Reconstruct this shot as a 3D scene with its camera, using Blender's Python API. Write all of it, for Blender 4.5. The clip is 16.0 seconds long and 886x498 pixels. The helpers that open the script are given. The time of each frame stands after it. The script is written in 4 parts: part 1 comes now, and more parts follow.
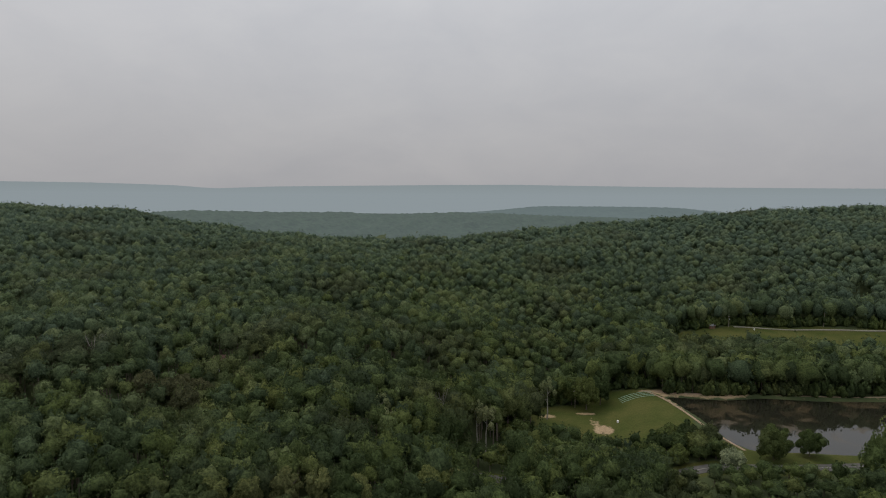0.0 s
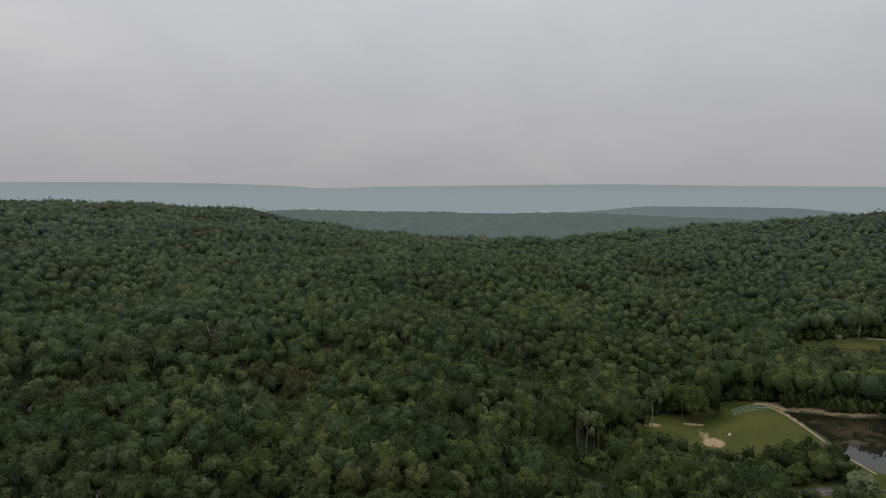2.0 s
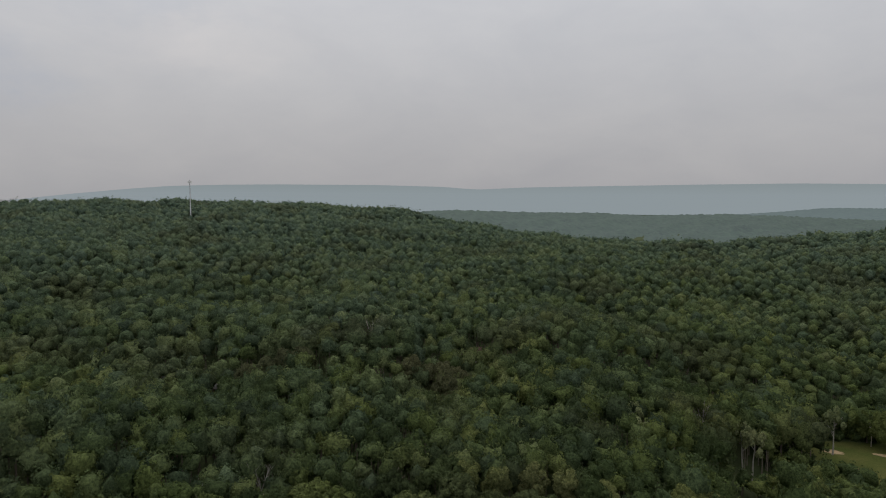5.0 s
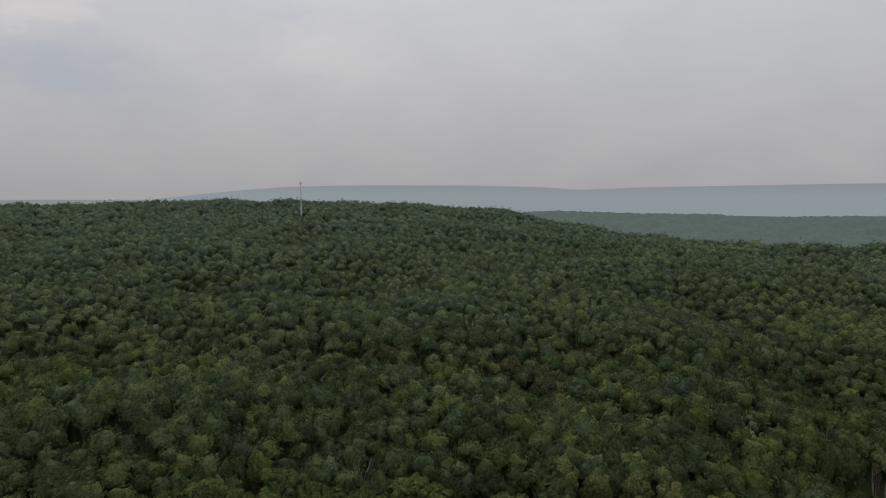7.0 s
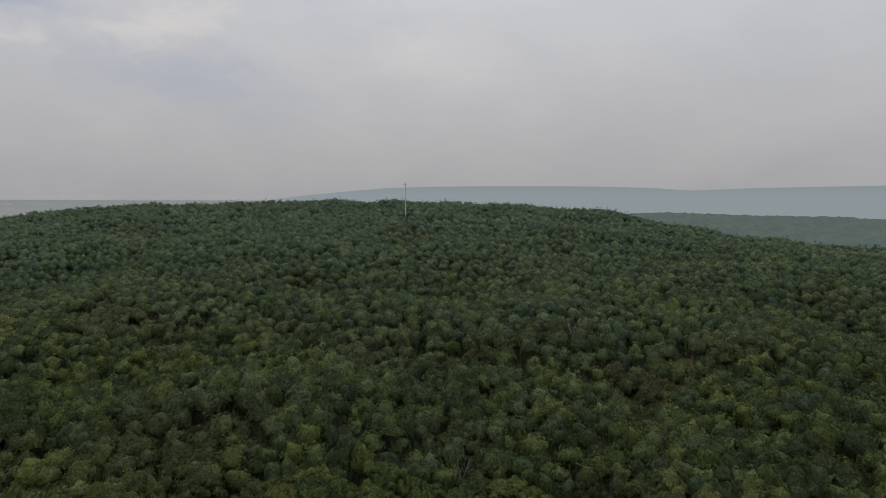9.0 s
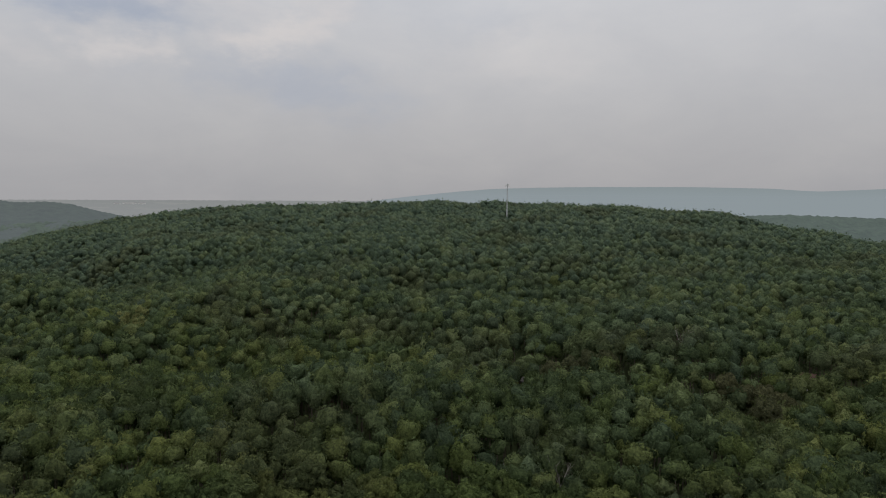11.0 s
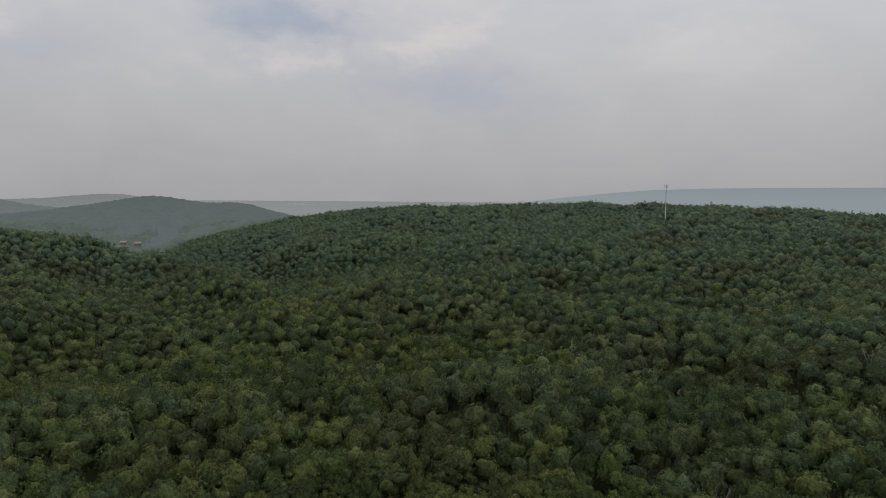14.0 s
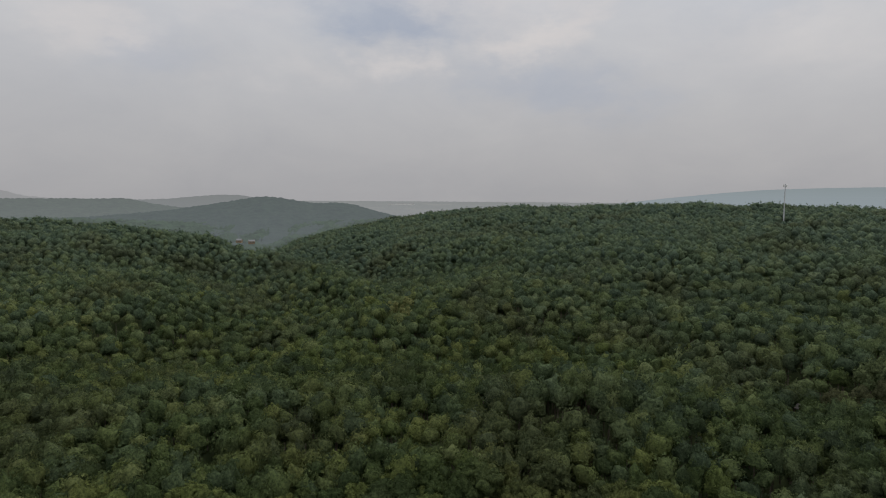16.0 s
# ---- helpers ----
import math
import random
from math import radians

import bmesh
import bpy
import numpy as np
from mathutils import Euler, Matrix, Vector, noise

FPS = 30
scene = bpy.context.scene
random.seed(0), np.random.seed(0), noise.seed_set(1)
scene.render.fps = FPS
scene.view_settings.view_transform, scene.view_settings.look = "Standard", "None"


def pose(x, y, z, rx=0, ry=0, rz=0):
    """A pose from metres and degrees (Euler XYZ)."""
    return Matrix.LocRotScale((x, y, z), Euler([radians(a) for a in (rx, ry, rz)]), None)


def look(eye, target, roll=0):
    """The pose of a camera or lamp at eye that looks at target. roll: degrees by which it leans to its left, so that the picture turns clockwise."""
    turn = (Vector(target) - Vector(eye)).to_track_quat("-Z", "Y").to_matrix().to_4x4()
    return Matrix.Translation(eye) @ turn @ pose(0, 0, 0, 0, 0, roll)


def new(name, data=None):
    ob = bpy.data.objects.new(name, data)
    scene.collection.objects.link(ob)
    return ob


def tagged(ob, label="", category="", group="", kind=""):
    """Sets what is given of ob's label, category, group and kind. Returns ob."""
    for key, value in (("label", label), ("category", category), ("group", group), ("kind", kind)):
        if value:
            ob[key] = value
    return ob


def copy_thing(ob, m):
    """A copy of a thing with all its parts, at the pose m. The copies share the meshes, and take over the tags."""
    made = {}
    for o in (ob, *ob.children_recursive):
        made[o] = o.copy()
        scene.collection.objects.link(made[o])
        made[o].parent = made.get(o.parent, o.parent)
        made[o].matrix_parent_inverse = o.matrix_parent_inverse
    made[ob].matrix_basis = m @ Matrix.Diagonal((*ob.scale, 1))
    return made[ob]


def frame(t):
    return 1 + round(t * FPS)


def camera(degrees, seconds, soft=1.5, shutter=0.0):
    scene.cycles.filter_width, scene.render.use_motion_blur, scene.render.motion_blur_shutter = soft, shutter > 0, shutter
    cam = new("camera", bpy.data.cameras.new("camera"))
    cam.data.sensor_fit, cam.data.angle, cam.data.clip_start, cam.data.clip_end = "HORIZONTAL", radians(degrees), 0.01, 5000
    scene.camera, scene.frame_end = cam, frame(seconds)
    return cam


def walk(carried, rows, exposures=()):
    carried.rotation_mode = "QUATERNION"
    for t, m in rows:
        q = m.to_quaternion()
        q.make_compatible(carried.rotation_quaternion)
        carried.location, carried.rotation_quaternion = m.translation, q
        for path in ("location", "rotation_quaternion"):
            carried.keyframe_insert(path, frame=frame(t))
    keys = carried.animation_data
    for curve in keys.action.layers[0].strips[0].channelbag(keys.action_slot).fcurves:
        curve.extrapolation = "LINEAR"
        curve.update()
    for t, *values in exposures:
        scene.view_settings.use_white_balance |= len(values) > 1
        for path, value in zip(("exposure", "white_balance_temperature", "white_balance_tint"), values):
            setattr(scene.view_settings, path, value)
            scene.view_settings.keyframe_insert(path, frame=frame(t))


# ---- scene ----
cam = camera(69.65, 16.0, 1.0)
EYE = (0.0, 0.0, 108.0)
# seconds, heading to the left, tilt, lean: a hovering camera that only turns
TURN = [
    (0.0, 1.05, -4.65, -0.31), (0.5, 3.31, -4.68, -0.31), (1.0, 5.58, -4.70, -0.31), (1.5, 7.86, -4.70, -0.31),
    (2.0, 10.14, -4.71, -0.30), (2.5, 12.41, -4.71, -0.28), (3.0, 14.68, -4.70, -0.25), (3.5, 16.97, -4.70, -0.22),
    (4.0, 19.24, -4.70, -0.22), (6.5, 30.47, -4.70, -0.21), (7.0, 32.77, -4.69, -0.20), (7.5, 35.08, -4.68, -0.20),
    (8.0, 37.39, -4.68, -0.20), (8.5, 39.68, -4.67, -0.22), (9.0, 41.95, -4.65, -0.26), (11.5, 53.31, -4.59, -0.37),
    (12.0, 55.57, -4.57, -0.40), (12.5, 57.82, -4.57, -0.43), (13.0, 60.07, -4.57, -0.44), (13.5, 62.32, -4.57, -0.44),
    (14.0, 64.55, -4.57, -0.43), (14.5, 66.78, -4.59, -0.42), (15.0, 69.00, -4.60, -0.40), (15.5, 71.22, -4.60, -0.38),
    (16.0, 73.45, -4.60, -0.38)]
walk(cam, [(t, pose(*EYE, 90 + tilt, lean, head)) for t, head, tilt, lean in TURN])

# ---- light: a smoky, overcast sky with a veiled high sun ----
SUN_UP, SUN_TURN = radians(52), radians(-40)
world = bpy.data.worlds.new("world")
scene.world = world
world.use_nodes = True
nt = world.node_tree
nt.nodes.clear()


def node(tree, kind, **values):
    n = tree.nodes.new(kind)
    for key, value in values.items():
        n.inputs[key.replace("_", " ")].default_value = value
    return n


def ramp(tree, stops, source=None):
    n = tree.nodes.new("ShaderNodeValToRGB")
    e = n.color_ramp.elements
    while len(e) < len(stops):
        e.new(0.5)
    for i, (at, c) in enumerate(stops):
        e[i].position = at
        e[i].color = (*c, 1) if len(c) == 3 else c
    if source is not None:
        tree.links.new(source, n.inputs[0])
    return n.outputs[0]


def mix(tree, fac, a, b, blend="MIX"):
    n = tree.nodes.new("ShaderNodeMix")
    n.data_type, n.blend_type = "RGBA", blend
    for sock, v in ((n.inputs[0], fac), (n.inputs[6], a), (n.inputs[7], b)):
        if isinstance(v, (int, float)):
            sock.default_value = v
        elif isinstance(v, tuple):
            sock.default_value = (*v, 1)
        else:
            tree.links.new(v, sock)
    return n.outputs[2]


def maths(tree, op, a, b=0.0, clamp=False, c=0.0):
    n = tree.nodes.new("ShaderNodeMath")
    n.operation, n.use_clamp = op, clamp
    n.inputs[2].default_value = c
    for sock, v in ((n.inputs[0], a), (n.inputs[1], b)):
        if isinstance(v, (int, float)):
            sock.default_value = v
        else:
            tree.links.new(v, sock)
    return n.outputs[0]


def noise_tex(tree, vector, scale, detail=4.0, rough=0.55, distortion=0.0):
    n = node(tree, "ShaderNodeTexNoise", Scale=scale, Detail=detail, Roughness=rough, Distortion=distortion)
    if vector is not None:
        tree.links.new(vector, n.inputs["Vector"])
    return n.outputs["Fac"]


sky = nt.nodes.new("ShaderNodeTexSky")
sky.sky_type, sky.sun_disc = "NISHITA", False
sky.sun_elevation, sky.sun_rotation = SUN_UP, SUN_TURN
sky.dust_density = 6.0
coord = nt.nodes.new("ShaderNodeTexCoord")
split = nt.nodes.new("ShaderNodeSeparateXYZ")
nt.links.new(coord.outputs["Generated"], split.inputs[0])
veil = ramp(nt, [(0.0, (0.30, 0.29, 0.29)), (0.5, (0.385, 0.382, 0.395)), (0.56, (0.455, 0.455, 0.472)),
                 (0.63, (0.540, 0.547, 0.572)), (0.72, (0.700, 0.713, 0.745)), (0.85, (0.94, 0.953, 0.98)), (1.0, (1.16, 1.17, 1.20))],
            maths(nt, "MULTIPLY_ADD", split.outputs[2], 0.5, False, 0.5))
# thin cloud with blue gaps to the west, where the smoke thins: heading, height, spreads, amount
squash = nt.nodes.new("ShaderNodeVectorMath")
squash.operation = "MULTIPLY"
squash.inputs[1].default_value = (1.0, 1.0, 2.1)
nt.links.new(coord.outputs["Generated"], squash.inputs[0])
drift_a = maths(nt, "MULTIPLY_ADD", noise_tex(nt, squash.outputs[0], 6.5, 5.0, 0.6), 22.0, False, -11.0)
drift_e = maths(nt, "MULTIPLY_ADD", noise_tex(nt, squash.outputs[0], 9.0, 5.0, 0.6), 7.0, False, -3.5)
heading = maths(nt, "MULTIPLY", maths(nt, "ARCTAN2", maths(nt, "MULTIPLY", split.outputs[0], -1.0), split.outputs[1]), 57.3)
heading = maths(nt, "ADD", heading, drift_a)
height = maths(nt, "ADD", maths(nt, "MULTIPLY", maths(nt, "ARCSINE", split.outputs[2]), 57.3), drift_e)


def patches(spots):
    total = 0.0
    for a, e, wide, tall, amount in spots:
        u = maths(nt, "MULTIPLY_ADD", heading, 1 / wide, False, -a / wide)
        v = maths(nt, "MULTIPLY_ADD", height, 1 / tall, False, -e / tall)
        d = maths(nt, "ADD", maths(nt, "MULTIPLY", u, u), maths(nt, "MULTIPLY", v, v))
        total = maths(nt, "ADD", maths(nt, "MULTIPLY", maths(nt, "EXPONENT", maths(nt, "MULTIPLY", d, -1.0)), amount), total)
    return maths(nt, "MINIMUM", total, 1.0)


blue_gaps = patches([(78, 15.0, 6, 2.0, 1.0), (61.3, 9.3, 6, 1.9, 0.55), (99, 11.8, 4, 2.2, 0.45), (70, 10.2, 6, 1.3, 0.35), (86, 19, 12, 3, 0.8), (47.5, 15.2, 5, 2.0, 0.3), (58, 20, 8, 3, 0.6), (104, 20, 7, 3, 0.6)])
pink_puffs = patches([(78.3, 11.5, 2.4, 1.2, 0.7), (67.4, 12.8, 3.5, 1.4, 0.8), (64, 14.6, 3.2, 1.6, 0.7), (102.7, 12.8, 4, 2.0, 0.7), (87, 10.6, 4, 1.2, 0.3), (44, 12.4, 8, 2.0, 0.35), (70, 18, 6, 2.5, 0.6), (92, 16, 4, 2, 0.4)])
col = mix(nt, maths(nt, "MULTIPLY", blue_gaps, 0.85), veil, (0.355, 0.40, 0.49))
col = mix(nt, maths(nt, "MULTIPLY", pink_puffs, 0.75), col, (0.67, 0.63, 0.615))
mottle = noise_tex(nt, squash.outputs[0], 5.0, 6.0, 0.6, 0.3)
col = mix(nt, 1.0, col, ramp(nt, [(0.3, (0.95, 0.955, 0.965)), (0.7, (1.05, 1.045, 1.035))], mottle), "MULTIPLY")
lift = nt.nodes.new("ShaderNodeVectorMath")
lift.operation = "SCALE"
lift.inputs["Scale"].default_value = 10.0
nt.links.new(col, lift.inputs[0])
back = nt.nodes.new("ShaderNodeBackground")
back.inputs["Strength"].default_value = 0.1
nt.links.new(mix(nt, 0.95, sky.outputs[0], lift.outputs[0]), back.inputs["Color"])
out = nt.nodes.new("ShaderNodeOutputWorld")
nt.links.new(back.outputs[0], out.inputs[0])

sun = new("sun", bpy.data.lights.new("sun", "SUN"))
sun.data.energy, sun.data.angle, sun.data.color = 0.7, radians(20), (1.0, 0.94, 0.86)
sun.matrix_world = look((math.sin(SUN_TURN) * math.cos(SUN_UP), math.cos(SUN_TURN) * math.cos(SUN_UP), math.sin(SUN_UP)), (0, 0, 0))


# ---- materials ----
def material(name):
    m = bpy.data.materials.new(name)
    m.use_nodes = True
    t = m.node_tree
    bsdf = t.nodes["Principled BSDF"]
    bsdf.inputs["Specular IOR Level"].default_value = 0.25
    geo = t.nodes.new("ShaderNodeNewGeometry")
    return m, t, bsdf, geo.outputs["Position"]


def bumped(t, bsdf, height, strength, distance):
    b = node(t, "ShaderNodeBump", Strength=strength, Distance=distance)
    t.links.new(height, b.inputs["Height"])
    t.links.new(b.outputs[0], bsdf.inputs["Normal"])


def attribute(t, name):
    a = t.nodes.new("ShaderNodeAttribute")
    a.attribute_name = name
    return a.outputs["Fac"]


def leaf_material(name, stops, own, hazed=None, rough=0.8):
    """own: True where each tree is an object of its own, else the tree's tint comes with its mesh. The optional second
    colours carry painted haze.
    """
    m, t, bsdf, where = material(name)
    tint = t.nodes.new("ShaderNodeObjectInfo").outputs["Random"] if own else attribute(t, "tint")
    patch = noise_tex(t, where, 0.011, 3.0, 0.55)
    leaf = noise_tex(t, where, 1.15, 4.0, 0.7)
    bumped(t, bsdf, leaf, 1.0, 0.5)
    v = maths(t, "ADD", maths(t, "MULTIPLY", tint, 0.72), maths(t, "MULTIPLY_ADD", patch, 0.8, False, -0.26))
    c = ramp(t, stops, v)
    if hazed:
        c = mix(t, attribute(t, "haze_share"), c, ramp(t, hazed, v))
    # a dull olive cast in some stands
    olive = ramp(t, [(0.52, (0, 0, 0)), (0.66, (0.5, 0.5, 0.5))], noise_tex(t, where, 0.019, 2.0, 0.5))
    c = mix(t, olive, c, (0.082, 0.088, 0.047))
    c = mix(t, 1.0, c, ramp(t, [(0.38, (0.58, 0.62, 0.60)), (0.62, (1.44, 1.42, 1.28))], leaf), "MULTIPLY")
    t.links.new(c, bsdf.inputs["Base Color"])
    bsdf.inputs["Roughness"].default_value = rough
    bsdf.inputs["Specular IOR Level"].default_value = 0.06
    trans = t.nodes.new("ShaderNodeBsdfTranslucent")
    t.links.new(c, trans.inputs[0])
    both = t.nodes.new("ShaderNodeMixShader")
    both.inputs[0].default_value = 0.35
    t.links.new(bsdf.outputs[0], both.inputs[1])
    t.links.new(trans.outputs[0], both.inputs[2])
    t.links.new(both.outputs[0], t.nodes["Material Output"].inputs[0])
    return m


# leaf colours of the near woods, then paler, bluer ones with distance haze painted in
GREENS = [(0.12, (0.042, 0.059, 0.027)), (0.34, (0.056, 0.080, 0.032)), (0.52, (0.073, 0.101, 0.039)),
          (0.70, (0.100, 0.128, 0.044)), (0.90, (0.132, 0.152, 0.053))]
HAZED_GREENS = [(0.12, (0.071, 0.104, 0.080)), (0.34, (0.089, 0.126, 0.093)), (0.52, (0.104, 0.143, 0.100)),
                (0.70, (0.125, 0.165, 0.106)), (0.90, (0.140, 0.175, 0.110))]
leaf_own = leaf_material("leaf_near", GREENS, True)
leaf_wood = leaf_material("leaf_wood", GREENS, False, HAZED_GREENS)
leaf_pale = leaf_material("leaf_pale", [(0.2, (0.195, 0.225, 0.115)), (0.8, (0.235, 0.255, 0.135))], True)
leaf_light = leaf_material("leaf_light", [(0.2, (0.165, 0.188, 0.070)), (0.8, (0.205, 0.215, 0.095))], True)
leaf_brown = leaf_material("leaf_brown", [(0.2, (0.092, 0.100, 0.055)), (0.8, (0.112, 0.114, 0.062))], True)
leaf_blossom = leaf_material("leaf_blossom", [(0.2, (0.17, 0.21, 0.11)), (0.8, (0.27, 0.30, 0.19))], True)


def plain(name, colour, rough=0.8, metal=0.0, vary=0.25, scale=1.5, bump=0.0):
    m, t, bsdf, where = material(name)
    n = noise_tex(t, where, scale, 5.0, 0.6)
    lo, hi = tuple(c * (1 - vary) for c in colour), tuple(min(1, c * (1 + vary)) for c in colour)
    t.links.new(ramp(t, [(0.3, lo), (0.7, hi)], n), bsdf.inputs["Base Color"])
    bsdf.inputs["Roughness"].default_value = rough
    bsdf.inputs["Metallic"].default_value = metal
    if bump:
        bumped(t, bsdf, n, 0.6, bump)
    return m


bark = plain("bark", (0.14, 0.115, 0.09), 0.9, vary=0.4, scale=2.0, bump=0.05)
bark_pale = plain("bark_pale", (0.27, 0.25, 0.22), 0.85, vary=0.25, scale=1.2)
steel = plain("galvanised_steel", (0.50, 0.51, 0.52), 0.55, 0.1, 0.12, 0.4)
pole_wood = plain("pole_wood", (0.30, 0.26, 0.21), 0.85, vary=0.2, scale=3)
asphalt = plain("asphalt", (0.085, 0.08, 0.074), 0.95, vary=0.25, scale=0.6)
gravel = plain("gravel", (0.25, 0.23, 0.19), 0.95, vary=0.25, scale=0.8)
line_paint = plain("line_paint", (0.22, 0.21, 0.18), 0.7, vary=0.2, scale=1.0)
white_wall = plain("white_wall", (0.72, 0.71, 0.68), 0.7, vary=0.08)
brown_roof = plain("brown_roof", (0.17, 0.10, 0.085), 0.85, vary=0.3, scale=2.0)
grey_roof = plain("grey_roof", (0.22, 0.22, 0.22), 0.8, vary=0.25, scale=2.0)
dark_glass = plain("dark_glass", (0.03, 0.035, 0.04), 0.15, vary=0.1)
brown_board = plain("brown_board", (0.16, 0.09, 0.06), 0.8, vary=0.25, scale=3)
rubber = plain("rubber", (0.03, 0.03, 0.03), 0.8)
green_mat = plain("green_mat", (0.25, 0.37, 0.28), 0.7, vary=0.12)
car_white = plain("car_white", (0.75, 0.75, 0.74), 0.3, vary=0.05)
driftwood = plain("driftwood", (0.33, 0.27, 0.19), 0.9, vary=0.3)
dry_mud = plain("dry_mud", (0.27, 0.20, 0.135), 0.95, vary=0.3, scale=0.7)
dark_stone = plain("dark_stone", (0.16, 0.155, 0.15), 0.9, vary=0.3, scale=1.0, bump=0.05)


def ground_material():
    m, t, bsdf, where = material("ground")
    fine, broad = noise_tex(t, where, 1.3, 6.0, 0.65), noise_tex(t, where, 0.06, 4.0, 0.6)
    litter = ramp(t, [(0.3, (0.038, 0.054, 0.024)), (0.7, (0.070, 0.084, 0.038))], broad)
    turf = mix(t, ramp(t, [(0.35, (0, 0, 0)), (0.65, (1, 1, 1))], broad), (0.046, 0.062, 0.016), (0.080, 0.082, 0.026))
    turf = mix(t, 0.5, turf, ramp(t, [(0.3, (0.5, 0.5, 0.5)), (0.7, (1.4, 1.4, 1.3))], fine), "MULTIPLY")
    sand = ramp(t, [(0.3, (0.22, 0.16, 0.10)), (0.7, (0.40, 0.30, 0.18))], fine)
    ragged = maths(t, "MULTIPLY_ADD", noise_tex(t, where, 0.35, 4.0, 0.6), 0.9, False, -0.45)
    edge = lambda name: ramp(t, [(0.4, (0, 0, 0)), (0.6, (1, 1, 1))], maths(t, "ADD", attribute(t, name), ragged))
    c = mix(t, edge("turf"), litter, turf)
    c = mix(t, edge("sand"), c, sand)
    t.links.new(c, bsdf.inputs["Base Color"])
    bsdf.inputs["Roughness"].default_value = 0.95
    bsdf.inputs["Specular IOR Level"].default_value = 0.04
    bumped(t, bsdf, fine, 0.7, 0.25)
    return m


def water_material():
    m, t, bsdf, where = material("pond_water")
    weed = ramp(t, [(0.52, (0, 0, 0)), (0.62, (1, 1, 1))], noise_tex(t, where, 0.055, 5.0, 0.65, 0.6))
    c = mix(t, weed, (0.016, 0.016, 0.011), (0.055, 0.042, 0.024))
    t.links.new(c, bsdf.inputs["Base Color"])
    t.links.new(mix(t, weed, (0.03, 0.03, 0.03), (0.25, 0.25, 0.25)), bsdf.inputs["Roughness"])
    bsdf.inputs["IOR"].default_value = 1.33
    bsdf.inputs["Specular IOR Level"].default_value = 0.5
    bumped(t, bsdf, noise_tex(t, where, 0.8, 2.0), 0.03, 0.05)
    return m


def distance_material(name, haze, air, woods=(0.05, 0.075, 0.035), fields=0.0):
    """Distant woods with smoky haze painted in: a glow of the air colour mixed over them."""
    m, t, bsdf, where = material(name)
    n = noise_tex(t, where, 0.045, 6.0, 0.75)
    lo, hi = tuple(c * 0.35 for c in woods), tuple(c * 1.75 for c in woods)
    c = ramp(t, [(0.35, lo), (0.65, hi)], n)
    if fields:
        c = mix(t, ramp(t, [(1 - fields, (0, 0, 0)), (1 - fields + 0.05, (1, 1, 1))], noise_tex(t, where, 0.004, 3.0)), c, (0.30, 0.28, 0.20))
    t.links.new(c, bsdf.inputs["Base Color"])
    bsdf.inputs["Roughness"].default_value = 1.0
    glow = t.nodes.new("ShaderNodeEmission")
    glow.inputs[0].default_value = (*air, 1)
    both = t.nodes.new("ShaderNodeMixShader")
    # the painted haze is strongest over the low ground
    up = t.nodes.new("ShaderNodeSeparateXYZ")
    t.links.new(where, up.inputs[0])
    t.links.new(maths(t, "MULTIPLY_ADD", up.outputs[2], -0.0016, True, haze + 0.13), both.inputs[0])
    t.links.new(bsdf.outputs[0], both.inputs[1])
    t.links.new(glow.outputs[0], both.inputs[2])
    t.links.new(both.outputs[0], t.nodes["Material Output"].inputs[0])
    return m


# ---- shapes ----
def part(name, bm, mat, parent=None, label=""):
    me = bpy.data.meshes.new(name)
    bm.to_mesh(me)
    bm.free()
    me.materials.append(mat)
    ob = new(name, me)
    if parent is not None:
        ob.parent = parent
    if label:
        tagged(ob, label)
    return ob


def mesh_from(name, verts, faces, mat, smooth=False, **attributes):
    """A mesh from arrays of corners; a face whose last corner comes twice has one corner less."""
    verts, faces = np.asarray(verts, np.float32), np.asarray(faces, np.int32)
    me = bpy.data.meshes.new(name)
    me.vertices.add(len(verts))
    me.vertices.foreach_set("co", verts.ravel())
    sides = np.where(faces[:, -1] == faces[:, -2], faces.shape[1] - 1, faces.shape[1])
    corners = faces.ravel()[(np.arange(faces.shape[1])[None] < sides[:, None]).ravel()]
    me.loops.add(len(corners))
    me.loops.foreach_set("vertex_index", corners)
    me.polygons.add(len(faces))
    me.polygons.foreach_set("loop_start", np.concatenate([[0], np.cumsum(sides)[:-1]]).astype(np.int32))
    me.polygons.foreach_set("use_smooth", np.full(len(faces), smooth))
    for key, values in attributes.items():
        me.attributes.new(key, "FLOAT", "POINT").data.foreach_set("value", np.asarray(values, np.float32))
    me.materials.append(mat)
    me.update(calc_edges=True)
    me.validate()
    return me


def box(bm, x0, y0, z0, x1, y1, z1, bevel=0.0):
    made = bmesh.ops.create_cube(bm, size=1.0, matrix=Matrix.Translation(((x0 + x1) / 2, (y0 + y1) / 2, (z0 + z1) / 2)) @ Matrix.Diagonal((x1 - x0, y1 - y0, z1 - z0, 1)))
    if bevel:
        edges = list({e for v in made["verts"] for e in v.link_edges})
        bmesh.ops.bevel(bm, geom=edges, offset=bevel, segments=1, affect="EDGES")
    return bm


def limb(bm, a, b, r0, r1, sides=6):
    """A tapered round bar from a to b."""
    a, b = Vector(a), Vector(b)
    m = Matrix.Translation((a + b) / 2) @ (b - a).to_track_quat("Z", "Y").to_matrix().to_4x4()
    bmesh.ops.create_cone(bm, cap_ends=True, segments=sides, radius1=r0, radius2=r1, depth=(b - a).length, matrix=m)
    return bm


def ease(a, b, v):
    s = np.clip((v - a) / (b - a), 0, 1)
    return s * s * (3 - 2 * s)


